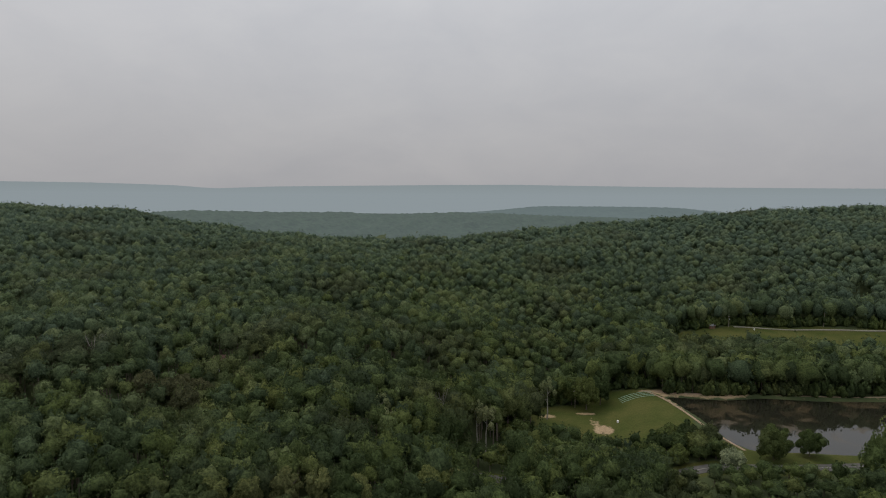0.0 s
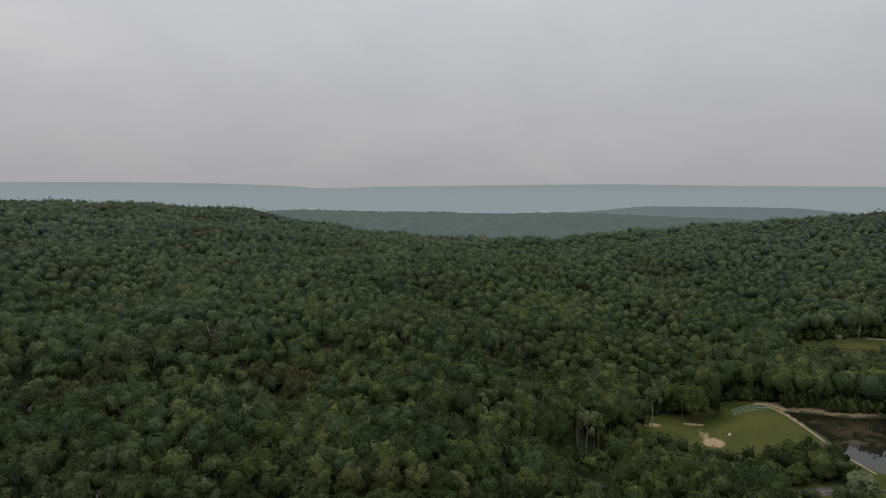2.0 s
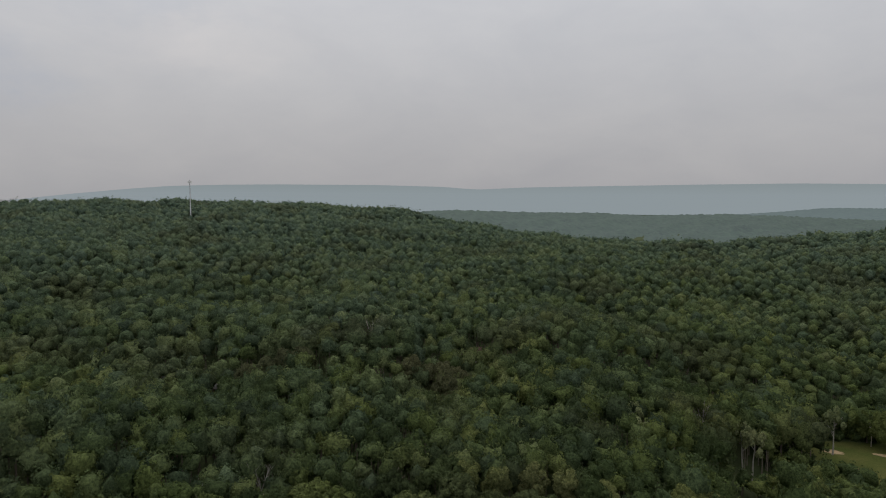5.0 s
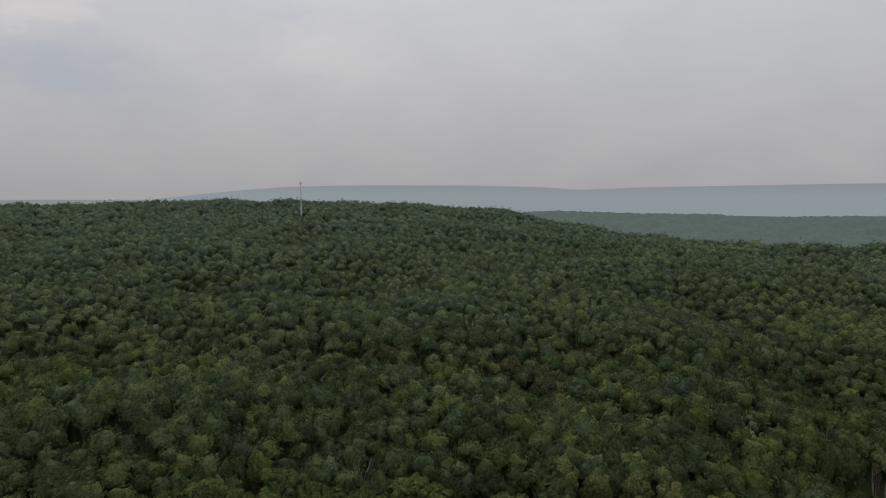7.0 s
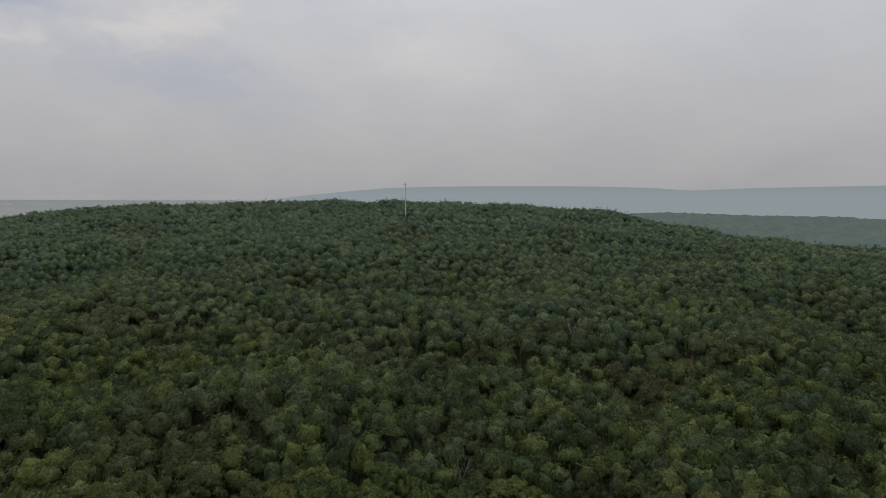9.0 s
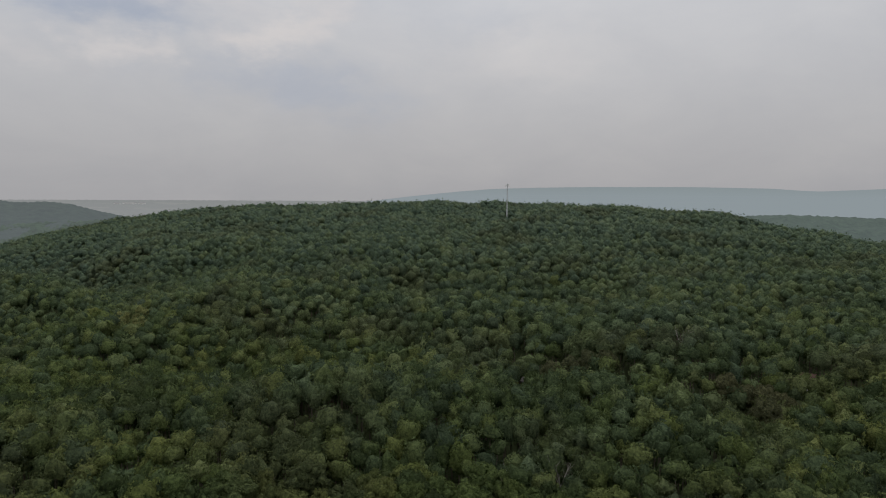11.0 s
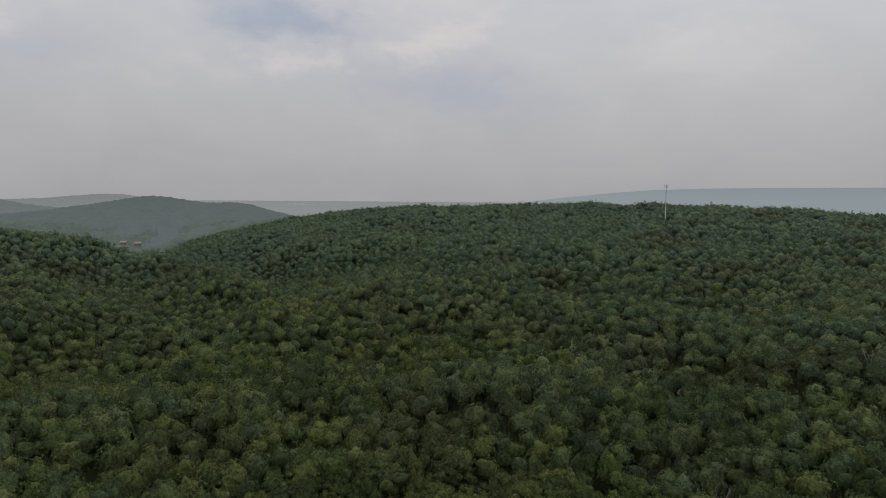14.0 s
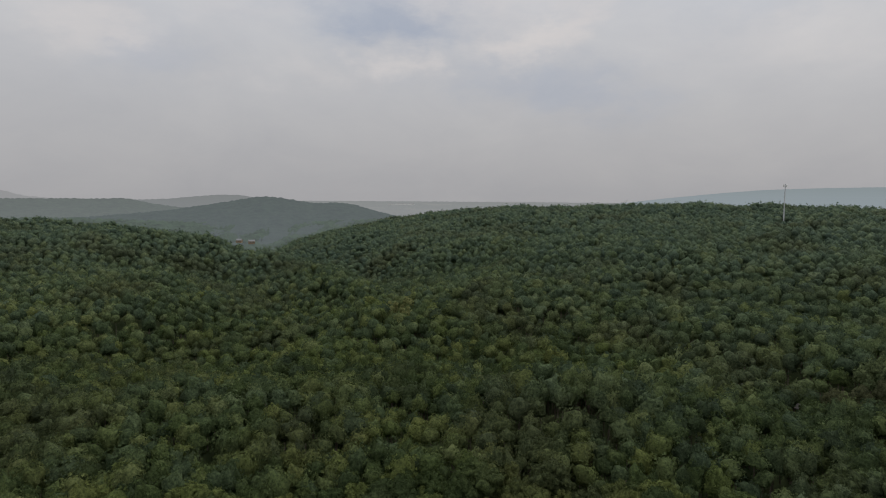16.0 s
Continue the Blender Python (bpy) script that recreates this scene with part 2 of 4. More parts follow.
def inside(poly, x, y):
    """How far points lie inside a closed outline (negative: outside)."""
    x, y = np.asarray(x, float), np.asarray(y, float)
    far, odd = np.full(x.shape, 1e9), np.zeros(x.shape, bool)
    for (ax, ay), (bx, by) in zip(poly, poly[1:] + poly[:1]):
        dx, dy = bx - ax, by - ay
        s = np.clip(((x - ax) * dx + (y - ay) * dy) / (dx * dx + dy * dy), 0, 1)
        far = np.minimum(far, np.hypot(x - ax - s * dx, y - ay - s * dy))
        cross = ((ay > y) != (by > y)) & (x < dx * (y - ay) / ((by - ay) or 1e-9) + ax)
        odd ^= cross
    return np.where(odd, far, -far)


def near_line(line, x, y):
    x, y = np.asarray(x, float), np.asarray(y, float)
    far = np.full(x.shape, 1e9)
    for (ax, ay), (bx, by) in zip(line, line[1:]):
        dx, dy = bx - ax, by - ay
        s = np.clip(((x - ax) * dx + (y - ay) * dy) / (dx * dx + dy * dy), 0, 1)
        far = np.minimum(far, np.hypot(x - ax - s * dx, y - ay - s * dy))
    return far


# ---- the lie of the land ----
CANOPY = 19.0
# the crest that rings the valley: heading, distance, angle of its treetops from the camera's height
CREST = np.array([
    (-40, 900, -0.30), (-34, 900, -0.36), (-27, 900, -0.66), (-19, 850, -1.5), (-10, 780, -2.35), (-5, 740, -2.93), (0, 700, -3.48),
    (5.5, 680, -3.60), (12, 700, -3.47), (16, 720, -3.05), (20, 760, -2.5), (25.6, 800, -1.45), (28.4, 810, -0.97), (36, 830, -0.52),
    (41, 850, -0.35), (52, 870, -0.25), (62, 900, -0.52), (69, 950, -0.68), (74, 1050, -1.2), (77.7, 1120, -1.73), (80.7, 1160, -2.34),
    (83.7, 1160, -2.94), (86.15, 1130, -3.65), (88.1, 1100, -4.2), (90.5, 1050, -4.6), (93, 1000, -4.2), (95.5, 1000, -3.1), (97.5, 1000, -2.45), (100.8, 1020, -1.78), (103.5, 1030, -1.71), (106, 1030, -1.38), (114, 1040, -1.2)])
# the spur in front of the western valley: heading, distance, angle of its treetops
SPUR = np.array([(76, 400, -10.6), (78.2, 420, -9.1), (80.7, 470, -7.2), (83.2, 540, -5.8), (86.2, 600, -5.15), (89.5, 650, -4.53), (92.3, 690, -3.85), (93.6, 700, -3.1),
                 (96.7, 710, -2.58), (100.8, 720, -2.42), (104.7, 730, -2.52), (114, 740, -2.7)])
# heading, height of the valley floor, distance where the hillside begins
FLOOR = np.array([(-40, 6, 400), (-20, 5, 365), (-10, 1, 335), (-3, 4, 255), (4, 11, 180), (12, 14, 150), (114, 14, 150)])
POND = [(107, 327), (113, 293), (115, 262), (121, 251.5), (140, 250), (172, 247), (230, 243), (300, 250), (310, 320), (262, 327), (221, 322), (185, 322), (160, 326), (138, 322)]
WATER = 5.6
MEADOW = [(38, 318), (36, 296), (46, 280), (66, 271), (98, 260), (106, 264), (110, 300), (104, 334), (84, 338), (66, 326)]
ROAD = [(-260, 196), (-160, 214), (-60, 220), (8, 229), (50, 235), (90, 236), (131, 234.5), (167, 239), (230, 230), (330, 218)]
FIELD = [(138, 428), (152, 410), (200, 398), (300, 396), (420, 400), (430, 444), (330, 442), (300, 449), (265, 463), (225, 460), (186, 450), (160, 446)]
LANE = [(200, 453), (214, 454.5), (240, 457), (266, 458), (284, 451), (301, 445), (330, 439), (380, 440), (450, 452)]


def land(x, y):
    """Height of the ground."""
    x, y = np.asarray(x, float), np.asarray(y, float)
    r, az = np.hypot(x, y), np.degrees(np.arctan2(-x, y))
    a = np.clip(az, -40, 114)
    d, el = np.interp(a, CREST[:, 0], CREST[:, 1]), np.interp(a, CREST[:, 0], CREST[:, 2])
    low, start = np.interp(a, FLOOR[:, 0], FLOOR[:, 1]), np.interp(a, FLOOR[:, 0], FLOOR[:, 2])
    top = EYE[2] + d * np.tan(np.radians(el)) - CANOPY
    s = np.clip((r - start) / (d - start), 0, 1)
    z = low + (top - low) * (0.75 * s + 0.25 * s * s * (3 - 2 * s))
    z = z - (top - 22) * ease(0, 420, r - d)
    roll = 4.2 * np.sin(x / 47 + 1.3 * np.sin(y / 61)) * np.cos(y / 53 + 0.7) + 1.3 * np.sin(x / 19 + y / 27)
    z = z + roll * ease(150, 260, r) * (1 - ease(0.75, 1.0, r / d)) * (az > -60) * (az < 130)
    # spurs and hollows of the slope: heading, its spread, distance, its spread, height
    for a0, da, r0, dr, up in ((62, 9, 222, 26, 12), (67, 12, 300, 42, -9), (93, 9, 235, 30, 9), (97, 9, 335, 45, -10), (11, 8, 325, 28, 7), (6, 9, 410, 40, -6),
                               (33, 7, 300, 35, 6), (37, 8, 400, 45, -7), (48, 9, 470, 50, 7), (74, 6, 520, 90, -9)):
        z = z + up * np.exp(-((az - a0) / da) ** 2 - ((r - r0) / dr) ** 2)
    # the western spur with a hollow behind it
    sd, sel = np.interp(a, SPUR[:, 0], SPUR[:, 1]), np.interp(a, SPUR[:, 0], SPUR[:, 2])
    crest = EYE[2] + sd * np.tan(np.radians(sel)) - CANOPY
    w = ease(75, 81, az) * (az < 130)
    rise = np.where(r < sd, ease(150, 1, sd - r), np.exp(-((r - sd) / 85) ** 2))
    z = z + w * ((crest - z) * rise - 24 * np.exp(-((r - sd - 190) / 100) ** 2))
    # the upper field is lowered into a shelf to fit the camera's view
    z = z - 7.6 * ease(110, 150, x) * ease(345, 390, y) * (1 - ease(455, 640, y)) * (az < 0)
    # the valley bottom with its dam and pond
    bottom = 6.6 * ease(66, 103, x)
    depth = inside(POND, x, y)
    bottom = bottom - 3.0 * ease(-0.5, 7, depth)
    w = ease(15, 45, x) * (1 - ease(300, 340, x)) * ease(200, 220, y) * (1 - ease(328, 352, y))
    z = z * (1 - w) + bottom * w
    return z


def spot(x, y):
    return float(land(np.array([x]), np.array([y]))[0])


def make_ground():
    angles = np.radians(np.concatenate([np.arange(-40, 114, 0.5), np.arange(114, 320, 4.0)]))
    rings = np.concatenate([[0.3, 30, 60, 90], np.arange(110, 480, 3.0), np.arange(480, 1000, 12), np.geomspace(1000, 4950, 26)])
    A, R = np.meshgrid(angles, rings)
    x, y = -R * np.sin(A), R * np.cos(A)
    z = land(x, y)
    far = ease(1300, 4900, R)
    z = z * (1 - far) + 15 * far
    n = len(angles)
    i, j = np.meshgrid(np.arange(len(rings) - 1), np.arange(n), indexing="ij")
    i, j, k = i.ravel(), j.ravel(), (j.ravel() + 1) % n
    faces = np.stack([i * n + j, (i + 1) * n + j, (i + 1) * n + k, i * n + k], 1)[:, ::-1]
    x, y, z = np.append(x.ravel(), 0), np.append(y.ravel(), 0), np.append(z.ravel(), spot(0, 0.3))
    j, hub = np.arange(n), np.full(n, len(x) - 1)
    faces = np.concatenate([faces, np.stack([(j + 1) % n, hub, j, j], 1)[:, [1, 0, 2, 3]]])
    turf = np.maximum.reduce([ease(-6, 3, inside(MEADOW, x, y)), ease(-5, 3, inside(FIELD, x, y)),
                              ease(-16, -8, inside(POND, x, y)) * (y < 262),
                              1 - ease(4.5, 7.5, near_line(ROAD, x, y))])
    bank = inside(POND, x, y)
    shore = ease(-3.2, -1.2, bank) * (1 - ease(1, 3, bank)) * (y > 300) * (0.35 + 0.3 * (x < 150))
    dirt = lambda px, py, a, b: np.exp(-((x - px) / a) ** 2 - ((y - py) / b) ** 2)
    sand = np.maximum.reduce([shore * 0.95, dirt(70, 290, 5, 7), dirt(47, 309, 5, 2.5), dirt(66, 313, 8, 1.5), dirt(52, 292, 10, 3) * 0.6,
                              dirt(68, 300, 3, 9) * 0.62, dirt(106, 331, 10, 3), dirt(144, 325.5, 12, 3.5), dirt(82, 262, 8, 4) * 0.75])
    me = mesh_from("ground", np.stack([x, y, z], 1), faces, ground_material(), True, turf=turf, sand=sand)
    tagged(new("ground", me), "wooded valley ground with mown grass and sandy banks", "ground", kind="structure")


make_ground()


def make_pond():
    bm = bmesh.new()
    grown = []
    for (ax, ay), (bx, by) in zip(POND, POND[1:] + POND[:1]):
        for s in (0, 0.25, 0.5, 0.75):
            grown.append(bm.verts.new((ax + (bx - ax) * s, ay + (by - ay) * s, WATER)))
    face = bm.faces.new(grown)
    if face.normal.z < 0:
        face.normal_flip()
    bmesh.ops.triangulate(bm, faces=[face])
    tagged(part("water", bm, water_material()), "still dark pond with brown weed beds below the surface", "pond", kind="structure")


make_pond()


def ribbon(name, line, width, mat, lift, label, category, step=6.0, side=0.0):
    pts = []
    for (ax, ay), (bx, by) in zip(line, line[1:]):
        n = max(1, int(math.hypot(bx - ax, by - ay) / step))
        pts += [(ax + (bx - ax) * i / n, ay + (by - ay) * i / n) for i in range(n)]
    pts = np.array(pts + [line[-1]])
    for _ in range(6):
        pts[1:-1] = (pts[:-2] + 2 * pts[1:-1] + pts[2:]) / 4
    d = np.gradient(pts, axis=0)
    d /= np.linalg.norm(d, axis=1)[:, None]
    off = np.stack([-d[:, 1], d[:, 0]], 1)
    bm = bmesh.new()
    rows = []
    for p, o in zip(pts, off):
        z = max(spot(*(p + o * (side + s * width / 2))) for s in (-1, 0, 1)) + lift
        row = [bm.verts.new((*(p + o * (side + s * width / 2)), z + (0.05 if s == 0 else 0))) for s in (-1, 0, 1)]
        row += [bm.verts.new((*(p + o * (side + s * width / 2)), z - 0.6)) for s in (1, -1)]
        rows.append(row)
    for a, b in zip(rows, rows[1:]):
        for i in range(5):
            bm.faces.new((a[i], b[i], b[(i + 1) % 5], a[(i + 1) % 5]))
    bm.faces.new(rows[0])
    bm.faces.new(rows[-1][::-1])
    bmesh.ops.recalc_face_normals(bm, faces=bm.faces)
    ob = part(name, bm, mat)
    if label:
        tagged(ob, label, category, kind="structure")
    return ob


ribbon("road", ROAD, 6.4, asphalt, 0.15, "grey two-lane asphalt road below the pond", "road")
ribbon("trim", ROAD, 0.35, line_paint, 0.24, "faded centre line on the grey road", "road marking")
ribbon("dam_path", [(100, 333), (105.5, 329), (111.5, 293), (113.5, 262), (118, 252)], 1.2, dry_mud, 0.12, "pale worn gravel path along the dam crest", "path")
ribbon("shore", [(106, 330), (122, 325), (138, 324.5), (148, 327)], 2.6, dry_mud, 0.12, "bare tan mud bank along the far shore", "bank")
ribbon("shore_east", [(160, 328), (185, 324), (221, 324), (262, 329)], 1.6, dry_mud, 0.06, "thin bare mud line at the far shore", "bank")
ribbon("track", [(-157, 373), (-162, 385), (-165, 392), (-171, 406)], 3.0, dry_mud, 0.15, "bare dirt track climbing through the woods", "track")
ribbon("lane", LANE, 2.6, gravel, 0.15, "pale gravel lane beside the upper field", "lane")


# ---- distance ----
def hill_range(name, label, table, front, base, mat, trees=6.0, step=0.14, rows=32):
    """A wooded rise: its crest by heading, distance and angle, its face down to the plain in front of it."""
    t = np.array(table)
    az = np.arange(t[0, 0], t[-1, 0], step)
    d, el = np.interp(az, t[:, 0], t[:, 1]), np.interp(az, t[:, 0], t[:, 2])
    k = np.ones(9) / 9
    el = np.convolve(np.pad(el, 4, mode="edge"), k, "valid")
    top = EYE[2] + d * np.tan(np.radians(el))
    s = np.concatenate([np.linspace(0, 1, rows), [1.06, 1.2]])[:, None]
    R = d * (front + (1 - front) * s)
    up = np.where(s <= 1, s ** 1.15, 1 - (s - 1) * 2.0)
    Z = base + (top - base) * up
    a = np.radians(az)[None, :]
    x, y = -R * np.sin(a), R * np.cos(a)
    rng = np.random.default_rng(len(name) + int(d[0]))
    swell = 0.5 * np.sin(a * 130 + s * 9) + 0.5 * np.sin(a * 57 + s * 17 + 1)
    Z = Z + (rng.random(R.shape) - 0.5) * trees + swell * trees * 1.5 * np.sin(np.clip(s, 0, 1) * np.pi)
    n = len(az)
    i, j = np.meshgrid(np.arange(R.shape[0] - 1), np.arange(n - 1), indexing="ij")
    i, j = i.ravel(), j.ravel()
    faces = np.stack([i * n + j, i * n + j + 1, (i + 1) * n + j + 1, (i + 1) * n + j], 1)[:, ::-1]
    me = mesh_from(name, np.stack([x.ravel(), y.ravel(), Z.ravel()], 1), faces, mat, True)
    return tagged(new(name, me), label, "hills", kind="structure")


# glow colours of the haze painted onto the far hills
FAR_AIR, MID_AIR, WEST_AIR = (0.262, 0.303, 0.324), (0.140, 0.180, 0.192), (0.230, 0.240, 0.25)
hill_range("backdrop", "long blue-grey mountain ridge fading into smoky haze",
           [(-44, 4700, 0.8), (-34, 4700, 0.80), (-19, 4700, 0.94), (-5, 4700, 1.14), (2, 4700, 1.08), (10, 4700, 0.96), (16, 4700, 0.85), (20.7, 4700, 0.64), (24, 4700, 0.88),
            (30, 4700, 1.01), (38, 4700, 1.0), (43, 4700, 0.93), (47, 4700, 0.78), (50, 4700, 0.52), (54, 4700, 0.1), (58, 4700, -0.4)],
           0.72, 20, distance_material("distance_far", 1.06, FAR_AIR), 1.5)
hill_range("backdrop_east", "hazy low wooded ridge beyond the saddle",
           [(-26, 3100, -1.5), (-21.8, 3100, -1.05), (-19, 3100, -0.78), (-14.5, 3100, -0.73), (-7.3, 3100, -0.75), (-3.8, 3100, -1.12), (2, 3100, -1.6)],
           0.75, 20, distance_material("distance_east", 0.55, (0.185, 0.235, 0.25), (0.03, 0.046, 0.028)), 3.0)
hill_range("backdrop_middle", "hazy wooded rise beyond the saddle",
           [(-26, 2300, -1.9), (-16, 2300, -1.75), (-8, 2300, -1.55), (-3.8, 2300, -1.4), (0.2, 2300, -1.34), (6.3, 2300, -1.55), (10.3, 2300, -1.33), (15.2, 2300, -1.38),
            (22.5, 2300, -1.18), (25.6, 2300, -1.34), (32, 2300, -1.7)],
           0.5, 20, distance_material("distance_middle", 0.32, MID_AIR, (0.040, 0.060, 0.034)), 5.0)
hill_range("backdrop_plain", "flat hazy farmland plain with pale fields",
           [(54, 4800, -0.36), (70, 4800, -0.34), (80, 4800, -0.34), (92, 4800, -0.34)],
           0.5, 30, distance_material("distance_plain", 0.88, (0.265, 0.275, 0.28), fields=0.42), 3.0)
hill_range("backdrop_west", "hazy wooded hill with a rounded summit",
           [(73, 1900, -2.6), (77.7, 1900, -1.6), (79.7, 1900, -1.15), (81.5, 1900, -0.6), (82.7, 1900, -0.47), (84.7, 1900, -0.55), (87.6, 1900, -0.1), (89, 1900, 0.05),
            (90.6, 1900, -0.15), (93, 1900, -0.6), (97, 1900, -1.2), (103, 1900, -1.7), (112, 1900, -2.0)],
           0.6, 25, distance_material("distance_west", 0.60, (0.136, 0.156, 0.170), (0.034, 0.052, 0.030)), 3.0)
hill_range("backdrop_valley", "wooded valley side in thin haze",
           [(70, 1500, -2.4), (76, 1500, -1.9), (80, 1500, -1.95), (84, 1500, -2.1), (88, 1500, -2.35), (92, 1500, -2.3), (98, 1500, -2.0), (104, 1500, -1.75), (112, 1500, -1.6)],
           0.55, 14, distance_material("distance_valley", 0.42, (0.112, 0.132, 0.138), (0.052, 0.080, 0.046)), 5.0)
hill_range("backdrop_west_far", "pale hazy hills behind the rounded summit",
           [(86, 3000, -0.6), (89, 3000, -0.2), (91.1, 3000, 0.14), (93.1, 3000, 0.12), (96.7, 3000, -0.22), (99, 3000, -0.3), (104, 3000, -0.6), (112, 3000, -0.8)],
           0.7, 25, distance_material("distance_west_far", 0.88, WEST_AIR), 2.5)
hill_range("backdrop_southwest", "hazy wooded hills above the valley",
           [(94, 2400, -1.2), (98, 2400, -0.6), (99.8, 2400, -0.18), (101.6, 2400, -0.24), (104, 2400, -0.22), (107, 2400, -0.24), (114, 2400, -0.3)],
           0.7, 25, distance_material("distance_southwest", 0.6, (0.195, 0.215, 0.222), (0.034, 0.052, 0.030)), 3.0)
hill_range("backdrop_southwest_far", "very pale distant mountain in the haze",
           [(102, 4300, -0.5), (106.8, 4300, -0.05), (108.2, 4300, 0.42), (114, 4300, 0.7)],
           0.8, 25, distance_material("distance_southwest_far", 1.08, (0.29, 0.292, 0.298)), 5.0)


# ---- woods ----
def sphere_points(n, rng):
    i = np.arange(n) + 0.5
    phi, th = np.arccos(1 - 2 * i / n), np.pi * (1 + 5 ** 0.5) * i + rng.random() * 6
    return np.stack([np.cos(th) * np.sin(phi), np.sin(th) * np.sin(phi), np.cos(phi)], 1)


def crown_shape(seed, lobes, leaves, size, core=2, tall=1.0, low=-0.75, ragged=0.25, swell=1.0, rough=0.74, clump=0):
    """A broad-leaved crown about one wide each way from its middle: clumps set on a dome, roughened and covered with small tilted leaf sprays."""
    rng = np.random.default_rng(seed)
    p = sphere_points(int(lobes * 1.25), rng)
    p = p[p[:, 2] > low][:lobes]
    p = p + rng.normal(size=p.shape) * 0.12
    centre = p * np.array([0.70, 0.70, 0.66]) * (1 + ragged * (rng.random((len(p), 1)) - 0.5) * 2)
    radius = (0.20 + 0.19 * rng.random(len(p))) * swell
    verts, faces = [], []

    def ball(level):
        bm = bmesh.new()
        bmesh.ops.create_icosphere(bm, subdivisions=level, radius=1.0)
        bv = np.array([v.co[:] for v in bm.verts])
        bf = np.array([[v.index for v in f.verts] for f in bm.faces])
        bm.free()
        return bv, bf

    def add(v, f):
        used = np.unique(f)
        f = np.searchsorted(used, f) + sum(len(b) for b in verts)
        verts.append(v[used])
        faces.append(np.concatenate([f, f[:, 2:]], 1))

    stretch = np.array([1, 1, tall])
    if clump:
        bv, bf = ball(clump)
        for k, (c, r) in enumerate(zip(centre, radius)):
            v = c + bv * r * rng.uniform(rough, 1.08, (len(bv), 1))
            mid = v[bf].mean(1)
            show = ((mid - c) @ c > -0.35 * r * np.linalg.norm(c)) & (mid[:, 2] > low * 0.95)
            for m, (c2, r2) in enumerate(zip(centre, radius)):
                if m != k:
                    show &= np.linalg.norm(mid - c2, axis=1) > r2 * 0.72
            if show.any():
                add(v * stretch, bf[show])
    if core:
        cv, cf = ball(core)
        reach = np.full(len(cv), 0.62 if clump else 0.48)
        if not clump:
            for c, r in zip(centre, radius):
                b = cv @ c
                disc = b * b - (c @ c - r * r)
                reach = np.maximum(reach, np.where((disc > 0) & (b > 0), b + np.sqrt(np.maximum(disc, 0)), 0))
            if core == 1:
                reach = 0.4 * reach + 0.6 * 0.86
            reach *= rough + (1 - rough) * 0.9 * rng.random(len(cv))
        cv = cv * reach[:, None]
        add(cv * stretch, cf[cv[cf][:, :, 2].mean(1) > low * 0.85])
    if leaves:
        tries = leaves * 5
        pick = rng.integers(0, len(p), tries)
        u = rng.normal(size=(tries, 3)) + centre[pick] * 1.6 + np.array([0, 0, 0.5])
        u /= np.linalg.norm(u, axis=1)[:, None]
        q = centre[pick] + u * radius[pick][:, None] * (0.92 + 0.18 * rng.random((tries, 1)))
        clear = np.ones(tries, bool)
        for k, (c, r) in enumerate(zip(centre, radius)):
            clear &= (np.linalg.norm(q - c, axis=1) > r * 0.85) | (pick == k)
        q, u = q[clear][:leaves] * np.array([1, 1, tall]), u[clear][:leaves]
        n = u + rng.normal(size=u.shape) * 0.6
        n /= np.linalg.norm(n, axis=1)[:, None]
        a = np.cross(n, rng.normal(size=u.shape))
        a /= np.linalg.norm(a, axis=1)[:, None]
        b = np.cross(n, a)
        s = size * (0.6 + 0.8 * rng.random((len(q), 1)))
        droop = n * s * 0.35
        spray = np.stack([q + a * s * 0.9 - droop, q + b * s * 0.8 - a * s * 0.4, q - b * s * 0.8 - a * s * 0.4 - droop], 1)
        base = sum(len(v) for v in verts)
        verts.append(spray.reshape(-1, 3))
        f = base + np.arange(len(q) * 3).reshape(-1, 3)
        faces.append(np.concatenate([f, f[:, 2:]], 1))
    return np.concatenate(verts), np.concatenate(faces)


def trunk_mesh(bm, height, r, rng, forks=4, sides=7, spread=0.32):
    """A tapered trunk that leans a little, with limbs that rise from its upper half."""
    p, path = Vector((0, 0, -0.6)), [Vector((0, 0, -0.6))]
    for i in range(4):
        p = p + Vector((rng.uniform(-0.3, 0.3), rng.uniform(-0.3, 0.3), height * 0.8 / 4))
        path.append(p)
    for i, (a, b) in enumerate(zip(path, path[1:])):
        limb(bm, a, b, r * (1 - 0.2 * i), r * (0.8 - 0.2 * i), sides)
    for k in range(forks):
        a = path[2] + (path[3] - path[2]) * rng.random()
        if k % 2:
            a = path[3] + (path[4] - path[3]) * rng.random()
        ang = k * 2.4 + rng.random()
        b = a + Vector((math.cos(ang) * spread * height * 0.5, math.sin(ang) * spread * height * 0.5, height * rng.uniform(0.14, 0.24)))
        limb(bm, a, b, r * 0.4, r * 0.12, 5)
    return bm


def make_tree(name, seed, height, radius, depth, mat, label, bark_mat=None, leaves=2100, size=0.072, lobes=24, category="tree", group="", tall=1.0, ragged=0.25, core=1, clump=1, swell=1.15):
    """A tree with its base at the origin."""
    rng = random.Random(seed)
    tree = new(name)
    part("trunk", trunk_mesh(bmesh.new(), height, 0.018 * height + 0.04, rng), bark_mat or bark, tree)
    v, f = crown_shape(seed, lobes, leaves, size, core, tall, ragged=ragged, clump=clump, swell=swell)
    v = v * np.array([radius, radius, depth]) + np.array([0, 0, height - depth * 0.98 * tall])
    crown = new("crown", mesh_from("crown", v, f, mat, True))
    crown.parent = tree
    return tagged(tree, label, category, group)


